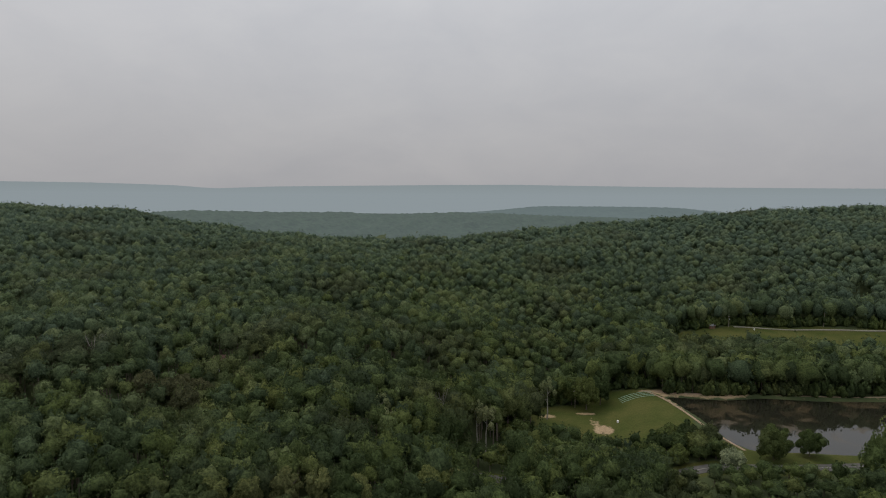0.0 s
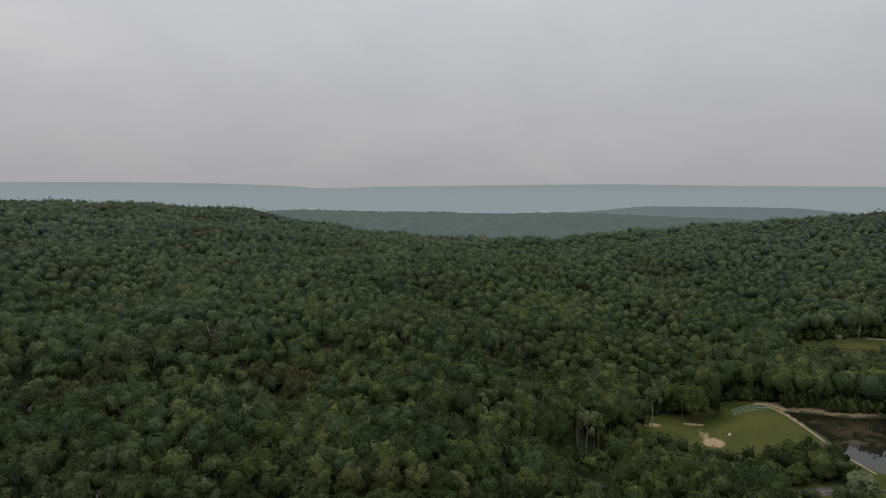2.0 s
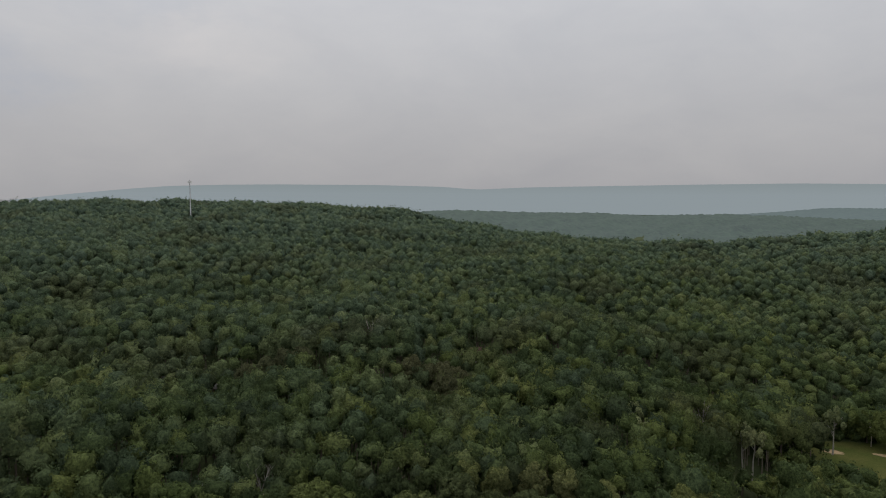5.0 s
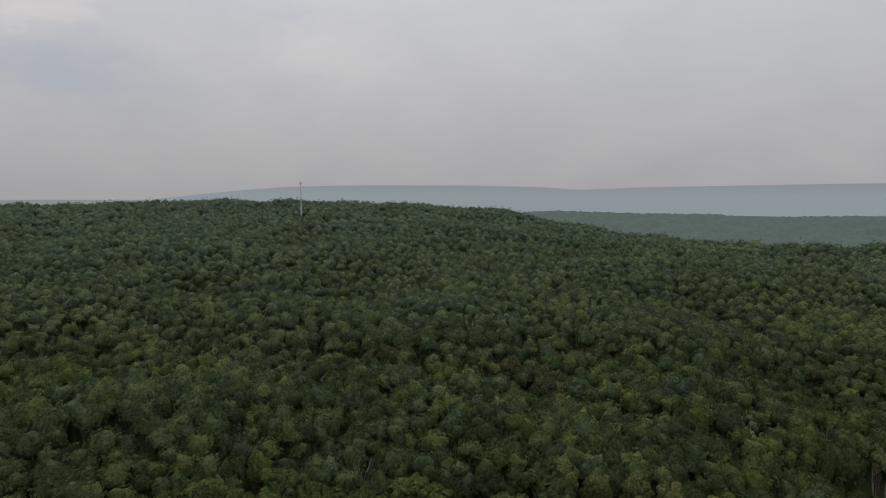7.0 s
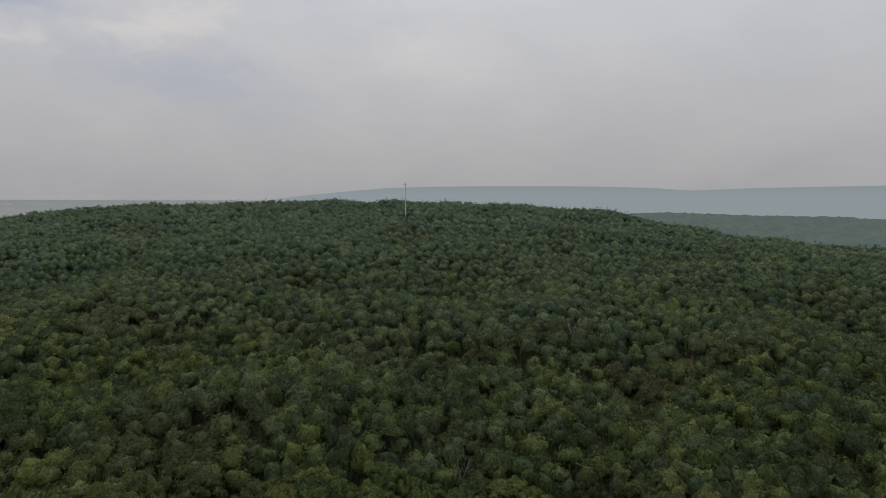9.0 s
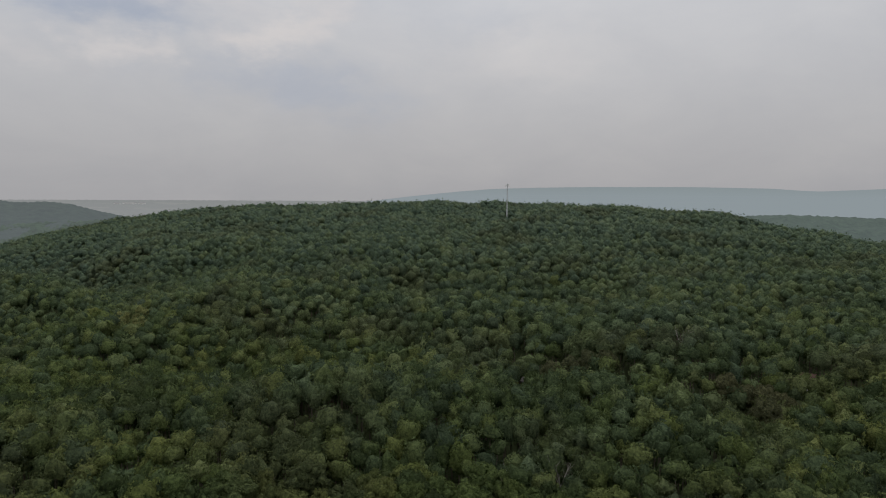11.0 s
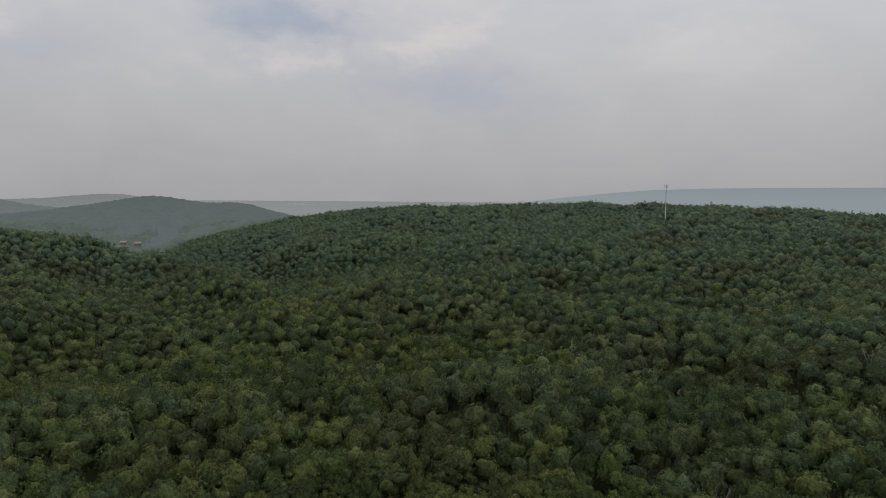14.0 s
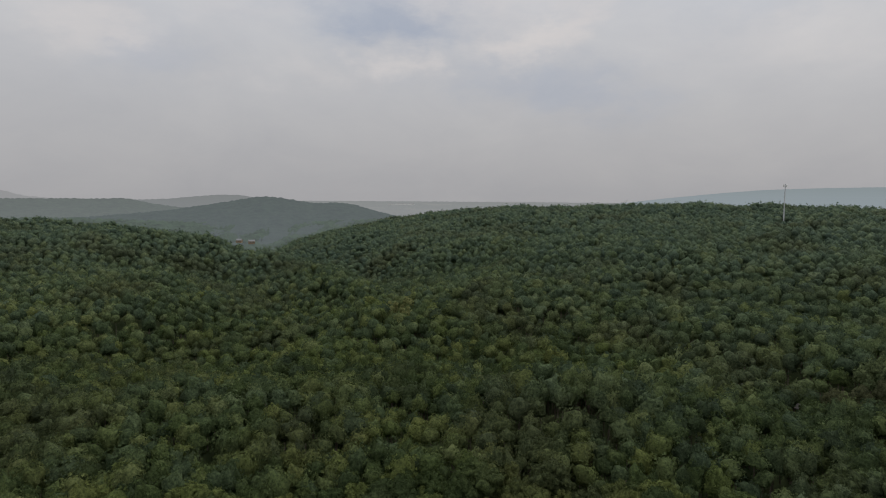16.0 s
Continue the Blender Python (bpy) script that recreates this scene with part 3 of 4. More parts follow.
def planted(spacing, r0, r1, seed):
    """Places for trees: an uneven triangular pattern over the wooded slopes, with clearings left out."""
    rng = np.random.default_rng(seed)
    n = int(2 * (r1 + 60) / spacing) + 2
    i, j = np.meshgrid(np.arange(-n // 2, n // 2 + 1), np.arange(-n // 2, int(n * 0.6)), indexing="ij")
    x = (i + 0.5 * (j % 2)).ravel() * spacing
    y = j.ravel() * spacing * 0.9
    x = x + rng.uniform(-0.42, 0.42, x.shape) * spacing
    y = y + rng.uniform(-0.42, 0.42, y.shape) * spacing
    r, az = np.hypot(x, y), np.degrees(np.arctan2(-x, y))
    d = np.interp(az, CREST[:, 0], CREST[:, 1])
    ragged = r + 28 * np.sin(x / 37 + 0.6) + 22 * np.sin(y / 29 + x / 53)
    keep = ((r if r0 < 250 else ragged) >= r0) & ((r if r1 < 250 else ragged) < r1) & (az > -37) & (az < 111) & (r < d + 28)
    x, y = x[keep], y[keep]
    keep = (inside(MEADOW, x, y) < -3) & (inside(POND, x, y) < np.where(y > 290, -2.6, -7)) & (near_line(ROAD, x, y) > np.where(x > -12, 7.5, 4.0)) & (near_line(LANE, x, y) > 3.5) & (inside(FIELD, x, y) < -2)
    keep &= ~((x > 106) & (x < 162) & (y > 228) & (y < 252))
    for cx, cy, cr in CLEARINGS:
        keep &= np.hypot(x - cx, y - cy) > cr
    return x[keep], y[keep], rng


TOWER = (-735 * math.sin(radians(45.31)), 735 * math.cos(radians(45.31)))
COTTAGE = (-112, 292)
CLEARINGS = [(-8, 186, 4), (-3, 192, 4), (-36, 166, 4), (-44.6, 164, 4), (-54, 161, 4), (-62, 157, 4), (-26.5, 168, 4), (2, 198, 4), (*TOWER, 6), (TOWER[0] * 0.98, TOWER[1] * 0.98, 7), (TOWER[0] * 0.963, TOWER[1] * 0.963, 7), (TOWER[0] * 0.947, TOWER[1] * 0.947, 5), (-110.5, 289, 5), (-165, 392, 5), (-162, 385, 4.5), (-159.5, 379, 4), (-168, 399, 4), (-4, 268, 5), (13, 257, 6), (12, 250, 5), (-24, 220, 4), (183, 450, 6), (306, 482, 7), (301, 475, 6),
             (322, 502, 8), (315, 492, 7), (-388, 82, 5), (-377, 76, 5), (-398, 70, 5), (-372, 88, 5), (-392, 94, 4.5), (-352, 80, 4.5), (-107, 279, 5), (-104.5, 272, 4), (-143, 246, 4), (46, 303, 4), (5, 226, 7), (2, 221, 6), (-109, 232, 6), (-103, 236, 5), (-114, 228, 5), (-98, 240, 5), (-170, 205, 6), (-164, 211, 5), (-175, 200, 5), (-159, 217, 5), (-96, 222, 5)]


def tallness(x, y, rng):
    """Height of each tree: old ones on the slopes, low ones that clear the camera's view of road and water."""
    h = rng.uniform(16.0, 21.0, x.shape) + 2.4 * np.sin(x / 17 + 1.7 * np.sin(y / 31)) * np.cos(y / 23 + 1.1 * np.sin(x / 41))
    r, az = np.hypot(x, y), np.degrees(np.arctan2(-x, y))
    low = (az < -18) & (az > -33.8) & (r > 192) & (y < 236)
    h = np.where(low, rng.uniform(5.0, 8.0, x.shape), h)
    low = (x > 20) & (x < 112) & (y > 243) & (y < 282)
    h = np.where(low, rng.uniform(7, 10.5, x.shape), h)
    # the bank between the pond and the upper field rises no higher than lets the field be seen
    bank = (x > 140) & (y > 325) & (y < 420)
    h = np.where(bank, np.clip(EYE[2] - r * np.tan(np.radians(10.8 + rng.normal(size=r.shape) * 0.4)) - land(x, y), 4.0, h), h)
    low = (az > -5) & (az < -0.5) & (r > 192) & (r < 236)
    h = np.where(low, rng.uniform(4, 6.5, x.shape), h)
    low = (az > -5) & (az < -0.5) & (r >= 236) & (r < 259)
    return np.where(low, rng.uniform(7, 9.5, x.shape), h)


def make_near_trees():
    kinds = []
    for k in range(8):
        depth = (1.0, 1.2, 0.9, 1.4, 1.05, 0.95, 1.3, 1.1)[k]
        label = ("broad green oak in full summer leaf on the wooded slope", "tall green tulip tree in full leaf on the wooded slope")[k % 2]
        kinds.append(make_tree("forest_tree", 40 + k, 19.0, (4.3, 3.6)[k % 2], 4.3 * depth, leaf_own, label, leaves=1150, size=0.068, lobes=(28, 22)[k % 2], group="trees of the near slope", swell=0.98, ragged=0.2))
    x, y, rng = planted(6.7, 140, 200, 5)
    h = tallness(x, y, rng)
    order = np.argsort(np.hypot(x, y))[:300]
    for n, i in enumerate(order):
        s = h[i] / 19
        wide = s * rng.uniform(0.85, 1.2)
        m = pose(x[i], y[i], spot(x[i], y[i]) - 0.2, 0, 0, rng.uniform(0, 360)) @ Matrix.Diagonal((wide, wide, s, 1))
        if n < len(kinds):
            kinds[n].matrix_basis = m
        else:
            copy_thing(kinds[rng.integers(len(kinds))], m)
    return float(np.hypot(x[order], y[order]).max())


def make_wood(name, label, spacing, r0, r1, seed, shapes, trunks, wide0, wide1, deep0, deep1):
    x, y, rng = planted(spacing, r0, r1, seed)
    h, z = tallness(x, y, rng), land(x, y)
    edge = (np.maximum.reduce([inside(MEADOW, x, y), inside(POND, x, y), inside(FIELD, x, y), np.where(x > -12, 8 - near_line(ROAD, x, y), -99)]) > -20) | (h < 12)
    verts, faces, tints, haze_shares, base = [], [], [], [], 0
    # painted haze: share of the paler, bluer leaf colours, by height and distance
    hazed = np.clip(np.maximum((z - 10) / 52, ease(250, 800, np.hypot(x, y))) + rng.normal(size=z.shape) * 0.14, 0, 1)
    which = rng.integers(0, len(shapes), len(x))
    for k, (v, f) in enumerate(shapes):
        sel = np.where(which == k)[0]
        n, c = len(sel), len(v)
        a = rng.uniform(0, 2 * np.pi, n)
        w = rng.uniform(wide0, wide1, n) * np.exp(rng.normal(size=n) * 0.14) * np.clip(h[sel] / 18, 0.6, 1.15)
        deep = w * rng.uniform(deep0, deep1, n)
        deep = np.where(edge[sel], h[sel] * rng.uniform(0.38, 0.48, n), deep)
        w = np.where(edge[sel], w * 1.38, w)
        vx = (v[None, :, 0] * np.cos(a)[:, None] - v[None, :, 1] * np.sin(a)[:, None]) * w[:, None] + x[sel][:, None]
        vy = (v[None, :, 0] * np.sin(a)[:, None] + v[None, :, 1] * np.cos(a)[:, None]) * w[:, None] + y[sel][:, None]
        vz = v[None, :, 2] * deep[:, None] + (z[sel] + h[sel] - deep * 0.98)[:, None]
        verts.append(np.stack([vx, vy, vz], 2).reshape(-1, 3))
        faces.append((f[None] + base + (np.arange(n) * c)[:, None, None]).reshape(-1, 4))
        tints.append(np.repeat(rng.random(n), c))
        haze_shares.append(np.repeat(hazed[sel], c))
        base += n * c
    wood = new(name, mesh_from(name, np.concatenate(verts), np.concatenate(faces), leaf_wood, True, tint=np.concatenate(tints), haze_share=np.concatenate(haze_shares)))
    tagged(wood, label, "forest", kind="stuff")
    if trunks:
        n = len(x)
        ring = np.array([(math.cos(t), math.sin(t)) for t in (0, 2.1, 4.2)])
        lo = np.stack([x[:, None] + ring[:, 0] * 0.32, y[:, None] + ring[:, 1] * 0.32, np.repeat(z[:, None] - 0.3, 3, 1)], 2)
        hi = np.stack([x[:, None] + ring[:, 0] * 0.16, y[:, None] + ring[:, 1] * 0.16, np.repeat((z + h * 0.72)[:, None], 3, 1)], 2)
        v = np.concatenate([lo, hi], 1).reshape(-1, 3)
        f = np.array([(0, 1, 4, 3), (1, 2, 5, 4), (2, 0, 3, 5)])
        f = (f[None] + (np.arange(n) * 6)[:, None, None]).reshape(-1, 4)
        stems = new("trunks", mesh_from("trunks", v, f, bark))
        stems.parent = wood
        tagged(stems, "grey-brown tree trunks", kind="stuff")
    return wood


NEAR = make_near_trees()
make_wood("forest", "dense green broadleaf forest in full summer leaf", 6.1, NEAR + 1.5, 300, 6,
          [crown_shape(100 + k, 24, 300, 0.095, 2, low=-0.7, swell=0.95, rough=0.76, ragged=0.28) for k in range(18)], True, 3.1, 4.4, 1.0, 1.5)
make_wood("slope_forest", "green broadleaf forest on the lower slopes", 6.4, 300, 420, 9,
          [crown_shape(500 + k, 18, 110, 0.11, 2, low=-0.7, swell=1.0, rough=0.78, ragged=0.26) for k in range(16)], True, 3.4, 4.8, 1.0, 1.45)
make_wood("hillside_forest", "green broadleaf forest covering the middle slopes", 6.4, 420, 640, 7,
          [crown_shape(200 + k, 12, 50, 0.14, 1, low=-0.6, swell=1.15, rough=0.86) for k in range(16)], False, 3.4, 4.7, 1.0, 1.35)
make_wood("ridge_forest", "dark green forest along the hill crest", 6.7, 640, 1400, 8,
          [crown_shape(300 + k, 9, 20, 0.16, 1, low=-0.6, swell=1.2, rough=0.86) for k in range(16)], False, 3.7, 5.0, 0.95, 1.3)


def make_shrubs():
    """Low bushes where the woods meet the grass and the water."""
    rng = np.random.default_rng(12)
    x, y = rng.uniform(15, 330, 14000), rng.uniform(236, 470, 14000)
    rim = np.maximum(np.maximum(inside(MEADOW, x, y), inside(POND, x, y)), np.maximum(inside(FIELD, x, y), 3.5 - near_line(LANE, x, y)))
    keep = (rim < -1.0) & (rim > -12) & ((y > 300) | (x < 60) | ((x < 110) & (x > 64) & (y < 259))) & (near_line(ROAD, x, y) > 6) & (near_line(LANE, x, y) > 3.5) & (inside(MEADOW, x, y) < -2)
    keep &= ~((x > 92) & (x < 112) & (y > 320) & (y < 336))
    x, y = x[keep][:1250], y[keep][:1250]
    shapes = [crown_shape(400 + k, 7, 22, 0.22, 1, low=-0.5, swell=1.3, clump=1) for k in range(6)]
    verts, faces, tints, base = [], [], [], 0
    for i in range(len(x)):
        v, f = shapes[i % 6]
        w, hh = rng.uniform(1.8, 3.2), rng.uniform(1.6, 3.5) * (1.9 if y[i] > 318 else 1.0)
        verts.append(v * np.array([w, w, hh]) + np.array([x[i], y[i], spot(x[i], y[i]) + hh * 0.45]))
        faces.append(f + base)
        tints.append(np.full(len(v), rng.random()))
        base += len(v)
    me = mesh_from("shrubs", np.concatenate(verts), np.concatenate(faces), leaf_wood, True, tint=np.concatenate(tints), haze_share=np.zeros(base))
    tagged(new("shrubs", me), "low green bushes along the edge of the woods", "shrubs", kind="stuff")


make_shrubs()


# ---- things ----
def make_tower():
    x, y = TOWER
    tower = new("cell_tower")
    tower.location = (x, y, spot(x, y))
    top = EYE[2] + 735 * math.tan(radians(1.27)) - tower.location.z
    bm = bmesh.new()
    for i in range(4):
        limb(bm, (0, 0, top * i / 4), (0, 0, top * (i + 1) / 4), 0.78 - 0.11 * i, 0.74 - 0.11 * i, 12)
    part("pole", bm, steel, tower)
    bm = bmesh.new()
    box(bm, -1.1, -1.1, -0.5, 1.1, 1.1, 0.2, 0.05)
    part("base", bm, dark_stone, tower, "concrete footing")
    for k in range(3):
        a = k * 2.094 + 0.4
        u = Vector((math.cos(a), math.sin(a), 0))
        w = Vector((-u.y, u.x, 0))
        bm = bmesh.new()
        for lift in (-0.6, 0.6):
            limb(bm, (0, 0, top - 2.0 + lift), u * 1.3 + Vector((0, 0, top - 2.0 + lift)), 0.09, 0.09, 6)
            limb(bm, u * 1.3 - w * 1.5 + Vector((0, 0, top - 2.0 + lift)), u * 1.3 + w * 1.5 + Vector((0, 0, top - 2.0 + lift)), 0.08, 0.08, 6)
        arm = part("antenna_mount", bm, steel, tower)
        for s in (-1.3, 0, 1.3):
            bm = bmesh.new()
            box(bm, -0.16, -0.1, -1.2, 0.16, 0.1, 1.2, 0.04)
            bmesh.ops.transform(bm, verts=bm.verts, matrix=Matrix.Translation(u * 1.5 + w * s + Vector((0, 0, top - 1.9))) @ Matrix.Rotation(a + 1.571, 4, "Z"))
            part("antenna", bm, white_wall, arm, "white panel antenna")
    bm = bmesh.new()
    limb(bm, (0, 0, top - 0.2), (0, 0, top + 1.4), 0.06, 0.03, 6)
    part("lightning_rod", bm, steel, tower)
    tagged(tower, "tall grey steel monopole cell tower among the trees", "cell tower")


def make_utility_pole(x, y, height, turn, arms=1):
    pole = new("utility_pole")
    pole.matrix_basis = pose(x, y, spot(x, y), 0, 0, turn)
    part("post", limb(bmesh.new(), (0, 0, -1), (0, 0, height), 0.19, 0.13, 8), pole_wood, pole)
    for k in range(arms):
        z = height - 0.5 - 1.3 * k
        bm = bmesh.new()
        box(bm, -1.3, -0.2, z - 0.08, 1.3, -0.08, z + 0.08)
        arm = part("crossarm", bm, pole_wood, pole)
        for s in (-1.15, -0.55, 0.55, 1.15):
            bm = bmesh.new()
            limb(bm, (s, -0.14, z + 0.08), (s, -0.14, z + 0.34), 0.07, 0.05, 6)
            part("insulator", bm, white_wall, arm, "pale porcelain insulator")
    if arms:
        bm = bmesh.new()
        limb(bm, (0.0, -0.45, height - 2.9), (0.0, -0.45, height - 1.9), 0.28, 0.28, 10)
        part("transformer", bm, steel, pole, "grey steel transformer can")
    return tagged(pole, "weathered wooden utility pole with crossarm" if arms else "plain weathered wooden pole beside the lane", "utility pole")


def make_house(name, label, x, y, turn, wide, deep, high, rise, wall_mat, roof_mat, windows=2, z=None):
    house = new(name)
    house.matrix_basis = pose(x, y, (spot(x, y) if z is None else z) - 0.1, 0, 0, turn)
    bm = bmesh.new()
    box(bm, -wide / 2, -deep / 2, -0.8, wide / 2, deep / 2, high)
    vs = [bm.verts.new(p) for s in (-1, 1) for p in ((s * wide / 2, -deep / 2, high), (s * wide / 2, deep / 2, high), (s * wide / 2, 0, high + rise))]
    bm.faces.new(vs[:3])
    bm.faces.new(vs[3:])
    part("wall", bm, wall_mat, house)
    bm = bmesh.new()
    e, th = 0.4, 0.18
    for s in (-1, 1):
        slope = rise / (deep / 2)
        y1, z1 = s * (deep / 2 + e), high - e * slope
        a = [(-wide / 2 - e, 0, high + rise), (wide / 2 + e, 0, high + rise), (wide / 2 + e, y1, z1), (-wide / 2 - e, y1, z1)]
        lo, hi = [bm.verts.new(p) for p in a], [bm.verts.new((p[0], p[1], p[2] + th)) for p in a]
        bm.faces.new(lo)
        bm.faces.new(hi)
        for i in range(4):
            bm.faces.new((lo[i], lo[(i + 1) % 4], hi[(i + 1) % 4], hi[i]))
    bmesh.ops.recalc_face_normals(bm, faces=bm.faces)
    part("roof", bm, roof_mat, house)
    for k in range(windows):
        wx = (k + 0.5) / windows * wide * 0.8 - wide * 0.4
        bm = bmesh.new()
        box(bm, wx - 0.5, -deep / 2 - 0.06, high * 0.4, wx + 0.5, -deep / 2 + 0.02, high * 0.82)
        win = part("window", bm, white_wall, house)
        bm = bmesh.new()
        box(bm, wx - 0.42, -deep / 2 - 0.08, high * 0.4 + 0.08, wx + 0.42, -deep / 2 - 0.05, high * 0.82 - 0.08)
        part("pane", bm, dark_glass, win)
    bm = bmesh.new()
    box(bm, wide * 0.4 - 0.45, -deep / 2 - 0.05, 0, wide * 0.4 + 0.45, -deep / 2 + 0.02, min(2.05, high * 0.9))
    part("door", bm, brown_board, house)
    return tagged(house, label, "house")


def make_dead_tree(x, y, height, seed, label):
    rng = random.Random(seed)
    tree = new("dead_tree")
    tree.location = (x, y, spot(x, y))
    bm = bmesh.new()
    fork = Vector((rng.uniform(-0.4, 0.4), rng.uniform(-0.4, 0.4), height * 0.5))
    limb(bm, (0, 0, -0.5), fork, 0.32, 0.2, 7)
    part("trunk", bm, bark_pale, tree)
    for k in range(5):
        a = k * 1.257 + rng.uniform(-0.3, 0.3)
        out = rng.uniform(0.10, 0.2) * height
        mid = fork + Vector((math.cos(a) * out * 0.6, math.sin(a) * out * 0.6, height * rng.uniform(0.16, 0.24)))
        tip = mid + Vector((math.cos(a) * out * 0.5, math.sin(a) * out * 0.5, height * rng.uniform(0.14, 0.26)))
        bm = bmesh.new()
        limb(bm, fork - Vector((0, 0, 0.2)), mid, 0.15, 0.10, 6)
        limb(bm, mid, tip, 0.10, 0.03, 5)
        for n in range(5):
            p = mid.lerp(tip, rng.random()) if n > 1 else fork.lerp(mid, rng.uniform(0.5, 1))
            q = p + Vector((rng.uniform(-1.6, 1.6), rng.uniform(-1.6, 1.6), rng.uniform(0.8, 2.4)))
            limb(bm, p, q, 0.05, 0.02, 4)
        part("branch", bm, bark_pale, tree)
    return tagged(tree, label, "dead tree", "dead trees in the woods")


def set_tree(tree, x, y, turn=0.0):
    tree.matrix_basis = pose(x, y, spot(x, y) - 0.1, 0, 0, turn)
    return tree


make_tower()
make_utility_pole(62.8, 322.3, 10.5, 20, 2)
make_utility_pole(269, 462, 11, 0, 0)
make_utility_pole(196, 452, 8, 30, 1)
make_house("cottage", "small cottage with a brown roof hidden among trees", *COTTAGE, 25, 9, 7, 3.6, 2.8, white_wall, brown_roof)
make_house("shed", "small brown board shed at the edge of the upper field", 183, 450, 10, 3.8, 2.8, 2.2, 0.9, brown_board, grey_roof, 1)
make_house("farmhouse", "white farmhouse half hidden behind trees", 322, 502, -20, 7.5, 5.5, 2.9, 1.8, white_wall, grey_roof, 3)
for az, d, z, turn, wide in ((77.2, 4050, 60.5, 80, 70), (76.3, 4000, 60, 76, 40), (78.1, 3950, 59, 84, 30)):
    make_house("warehouse", "long white warehouse far out on the hazy plain", -d * math.sin(radians(az)), d * math.cos(radians(az)), turn, wide, 30, 8, 3, white_wall, grey_roof, 5, z)
make_house("valley_house", "tan house in a clearing of the far valley", -1120, -4, 100, 10, 7, 4, 2.2, dry_mud, grey_roof, 3, 29)
make_house("valley_house", "tan house in a clearing of the far valley", -1140, -24, 70, 9, 7, 3.6, 2.2, dry_mud, grey_roof, 3, 30)
make_house("barn", "low white outbuilding in a clearing", 306, 482, 15, 5, 3.6, 2.4, 1.2, white_wall, grey_roof, 1)

for k, (x, y, h, r) in enumerate([(13.6, 261.7, 21, 4.4), (10.5, 264, 20, 3.6), (-24.6, 224.6, 17, 3.8), (46, 305, 20, 3.6), (-28, 236, 18, 3.6)]):
    set_tree(make_tree("pale_tree", 70 + k, h, r, r * 1.3, leaf_pale, "slender tree with pale bark and thin silvery leaves", bark_pale, 1300, 0.10, 16, group="pale trees near the road", ragged=0.5, core=0, clump=1, swell=0.9), x, y, k * 70)
for k, (x, y, h, r) in enumerate([(-388, 82, 19, 5.2), (-377, 76, 18, 5), (-398, 70, 20, 5.2), (-372, 88, 18, 4.8), (-392, 94, 19, 4.6), (-352, 80, 17, 4.6)]):
    set_tree(make_tree("glade_tree", 170 + k % 3, h, r, r * 0.9, leaf_light, "tree with thin yellowish leaves by the stream", leaves=900, size=0.08, lobes=18, group="yellowish trees of the stream glade"), x, y, k * 70)
for k, (x, y, h) in enumerate([(-143.8, 248.9, 21.5), (-4.3, 272.9, 18), (-115.8, 137.6, 17), (-125.7, 125.9, 16), (-2, 268, 16)]):
    make_dead_tree(x, y, h, 90 + k, "bare dead tree with pale grey branches")
for k, (x, y, h, r) in enumerate([(125, 243, 13, 6.0), (141, 247, 10.5, 4.6), (172, 243, 11, 5.5), (186, 240, 11, 5)]):
    set_tree(make_tree("shore_tree", 60 + k, h, r, h * 0.52, leaf_own, "round leafy tree standing alone by the pond shore", leaves=3500, size=0.06, group="trees on the near shore"), x, y, k * 50)
for k, (x, y, h, r) in enumerate([(68, 319, 16, 5.6), (76, 324, 15, 5.4), (62, 327, 14, 5.0)]):
    set_tree(make_tree("meadow_tree", 180 + k, h, r, h * 0.47, leaf_own, "broad dull green tree at the edge of the meadow", leaves=2400, size=0.065, group="trees at the head of the meadow"), x, y, k * 80)
set_tree(make_tree("blossom_tree", 77, 9.0, 4.2, 4.0, leaf_blossom, "small tree covered in creamy white blossom by the road", leaves=2400, size=0.07), 104, 232)
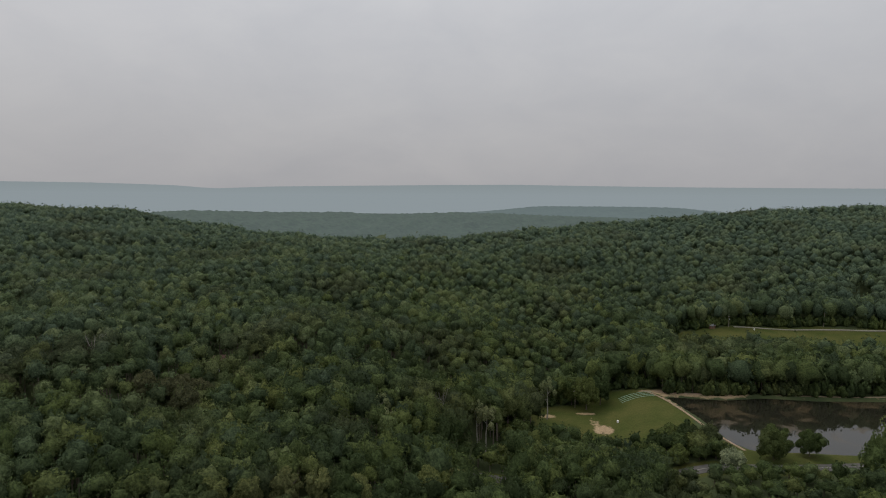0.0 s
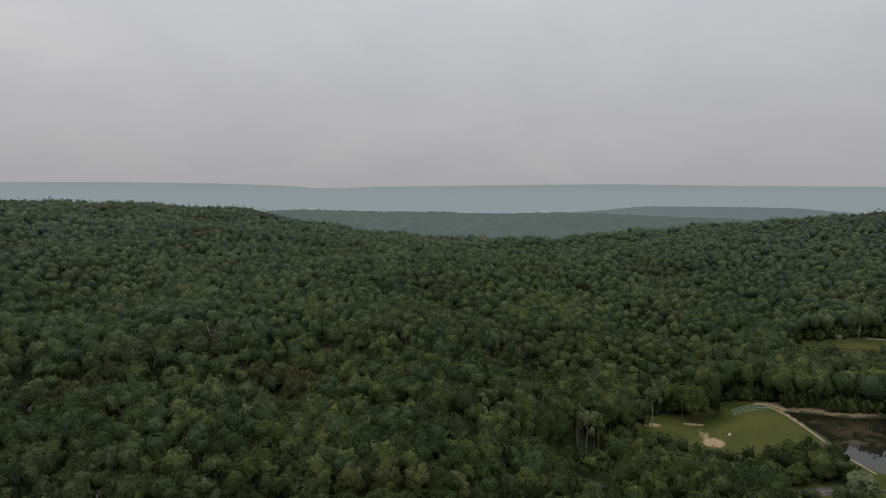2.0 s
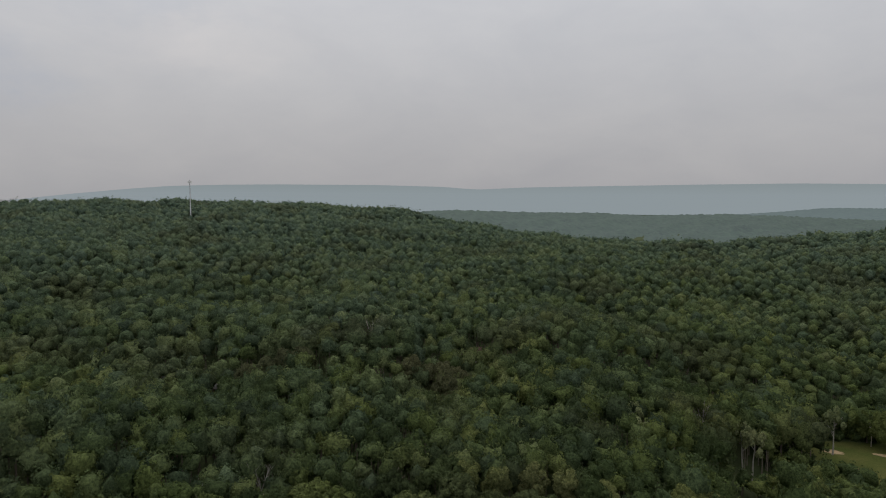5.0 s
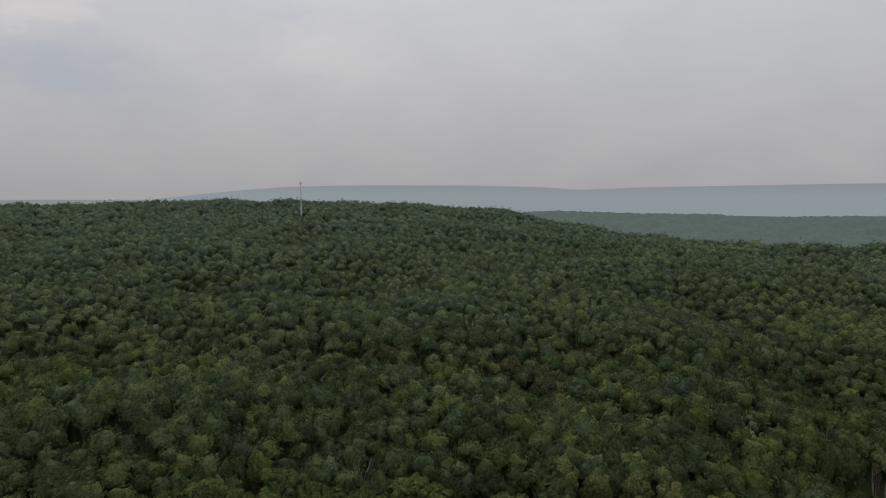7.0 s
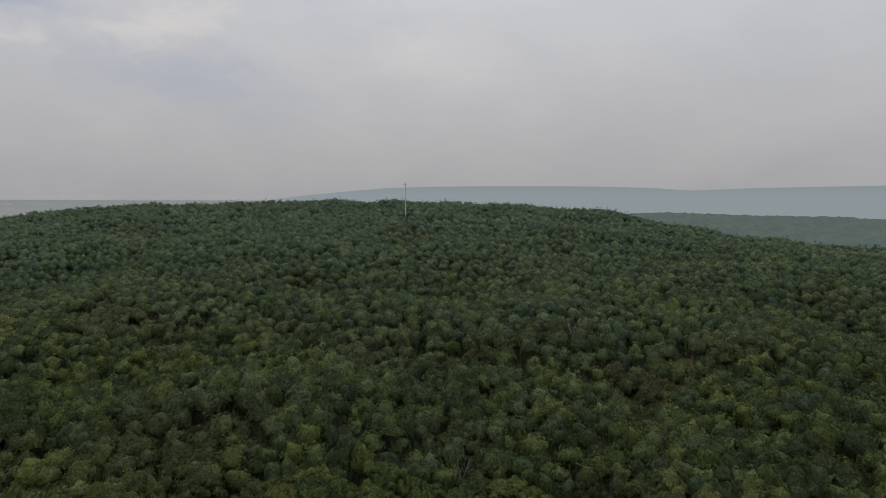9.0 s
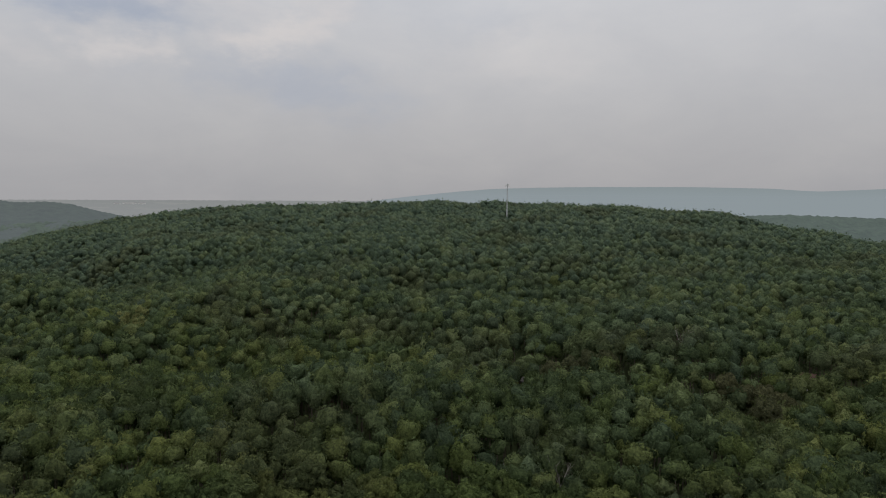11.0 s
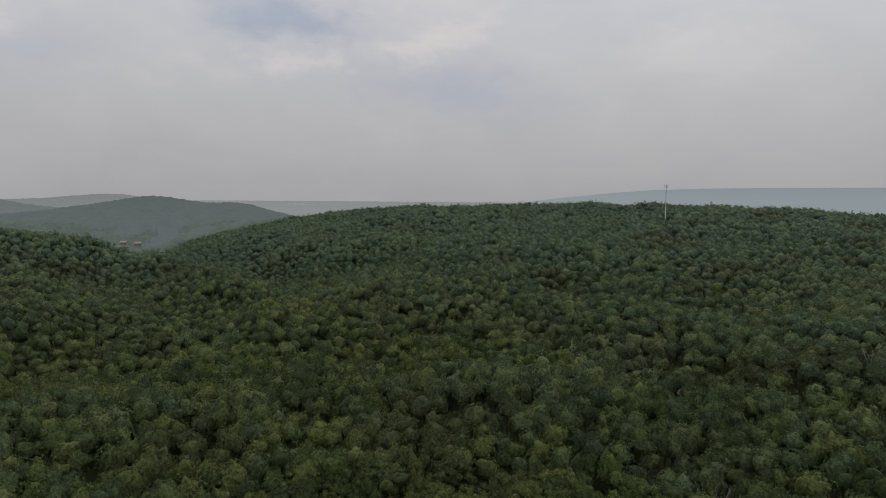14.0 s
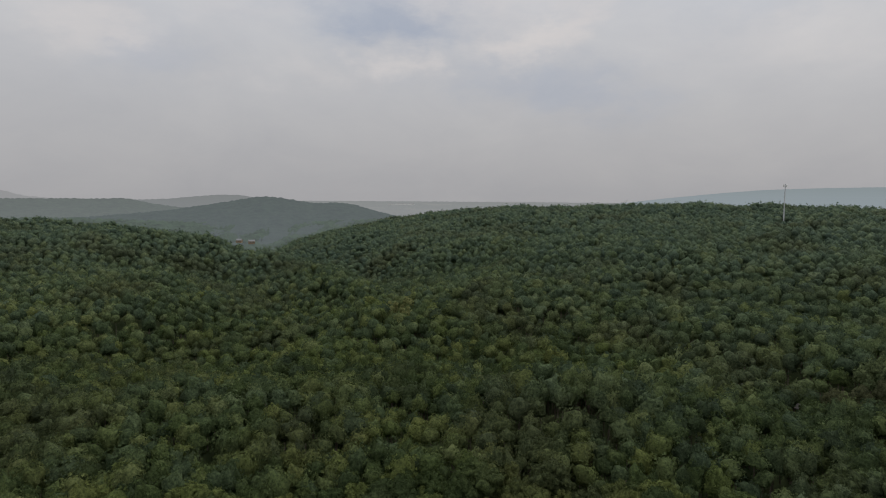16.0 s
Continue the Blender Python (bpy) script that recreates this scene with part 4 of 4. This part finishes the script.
for k, (x, y, h, r) in enumerate([(97, 258, 10, 4.8), (104, 253, 9.5, 4.6), (90, 260, 9.5, 4.4), (84, 257, 8.5, 4.0), (98, 250, 9, 4.5), (91, 252, 8.5, 4.3), (78, 254, 7, 3.6), (88, 243.5, 7.5, 4.0), (96.5, 243, 7, 3.8), (80, 245, 8, 4.2), (104.5, 244, 6, 3.4), (72, 244, 8, 4.0)]):
    set_tree(make_tree("dam_tree", 80 + k, h, r, h * 0.5, leaf_own, "bushy dark green tree at the foot of the dam", leaves=2200, group="trees at the foot of the dam"), x, y, k * 40)


for k, (x, y, h) in enumerate([(-8, 186, 17), (-3, 192, 15), (-36, 166, 19), (-44.6, 164, 20), (-54, 161, 19), (-62, 157, 19.5), (-26.5, 168, 18.5), (2, 198, 14)]):
    set_tree(make_tree("young_tree", 140 + k % 3, h, 3.9, 4.6, leaf_light, "tree with fresh yellow-green leaves above the road", group="yellow-green trees"), x, y, k * 60)
for k, (x, y) in enumerate([(-109, 232), (-103, 236), (-114, 228), (-98, 240), (-170, 205), (-164, 211), (-175, 200), (-159, 217), (-96, 222)]):
    h = 17.5 + k % 3
    set_tree(make_tree("russet_tree", 120 + k % 3, h, 5.2, 5.8, leaf_brown, "tree with dull reddish-brown foliage among the green", leaves=2200, size=0.075, group="brownish trees of the slope"), x, y, k * 75)


def make_strips():
    """Pale green netting strips laid down the grass bank beside the spillway."""
    for k in range(4):
        bm = bmesh.new()
        pts = []
        for i in range(9):
            s = i / 8
            px, py = 104 - 18 * s, 329.5 - 2.2 * k - 5 * s + 2.0 * math.sin(s * 2.2)
            pts.append(Vector((px, py, spot(px, py) + 0.12)))
        for a, b in zip(pts, pts[1:]):
            limb(bm, a, b, 0.11, 0.11, 6)
        tagged(part("erosion_roll", bm, green_mat), "long pale green erosion roll laid on the grassy dam", "erosion roll", "erosion rolls on the dam")


make_strips()
bm = box(bmesh.new(), -0.45, -0.4, -0.2, 0.45, 0.4, 1.1, 0.06)
marker = part("utility_box", bm, white_wall)
marker.location = (78.2, 296.3, spot(78.2, 296.3))
tagged(marker, "small white utility box on the mown grass", "utility box")
bm = box(bmesh.new(), -0.3, -0.3, -0.2, 0.3, 0.3, 1.3, 0.05)
post = part("marker_post", bm, white_wall)
post.location = (212, 447.3, spot(212, 447.3))
tagged(post, "short white marker post beside the gravel lane", "marker post")
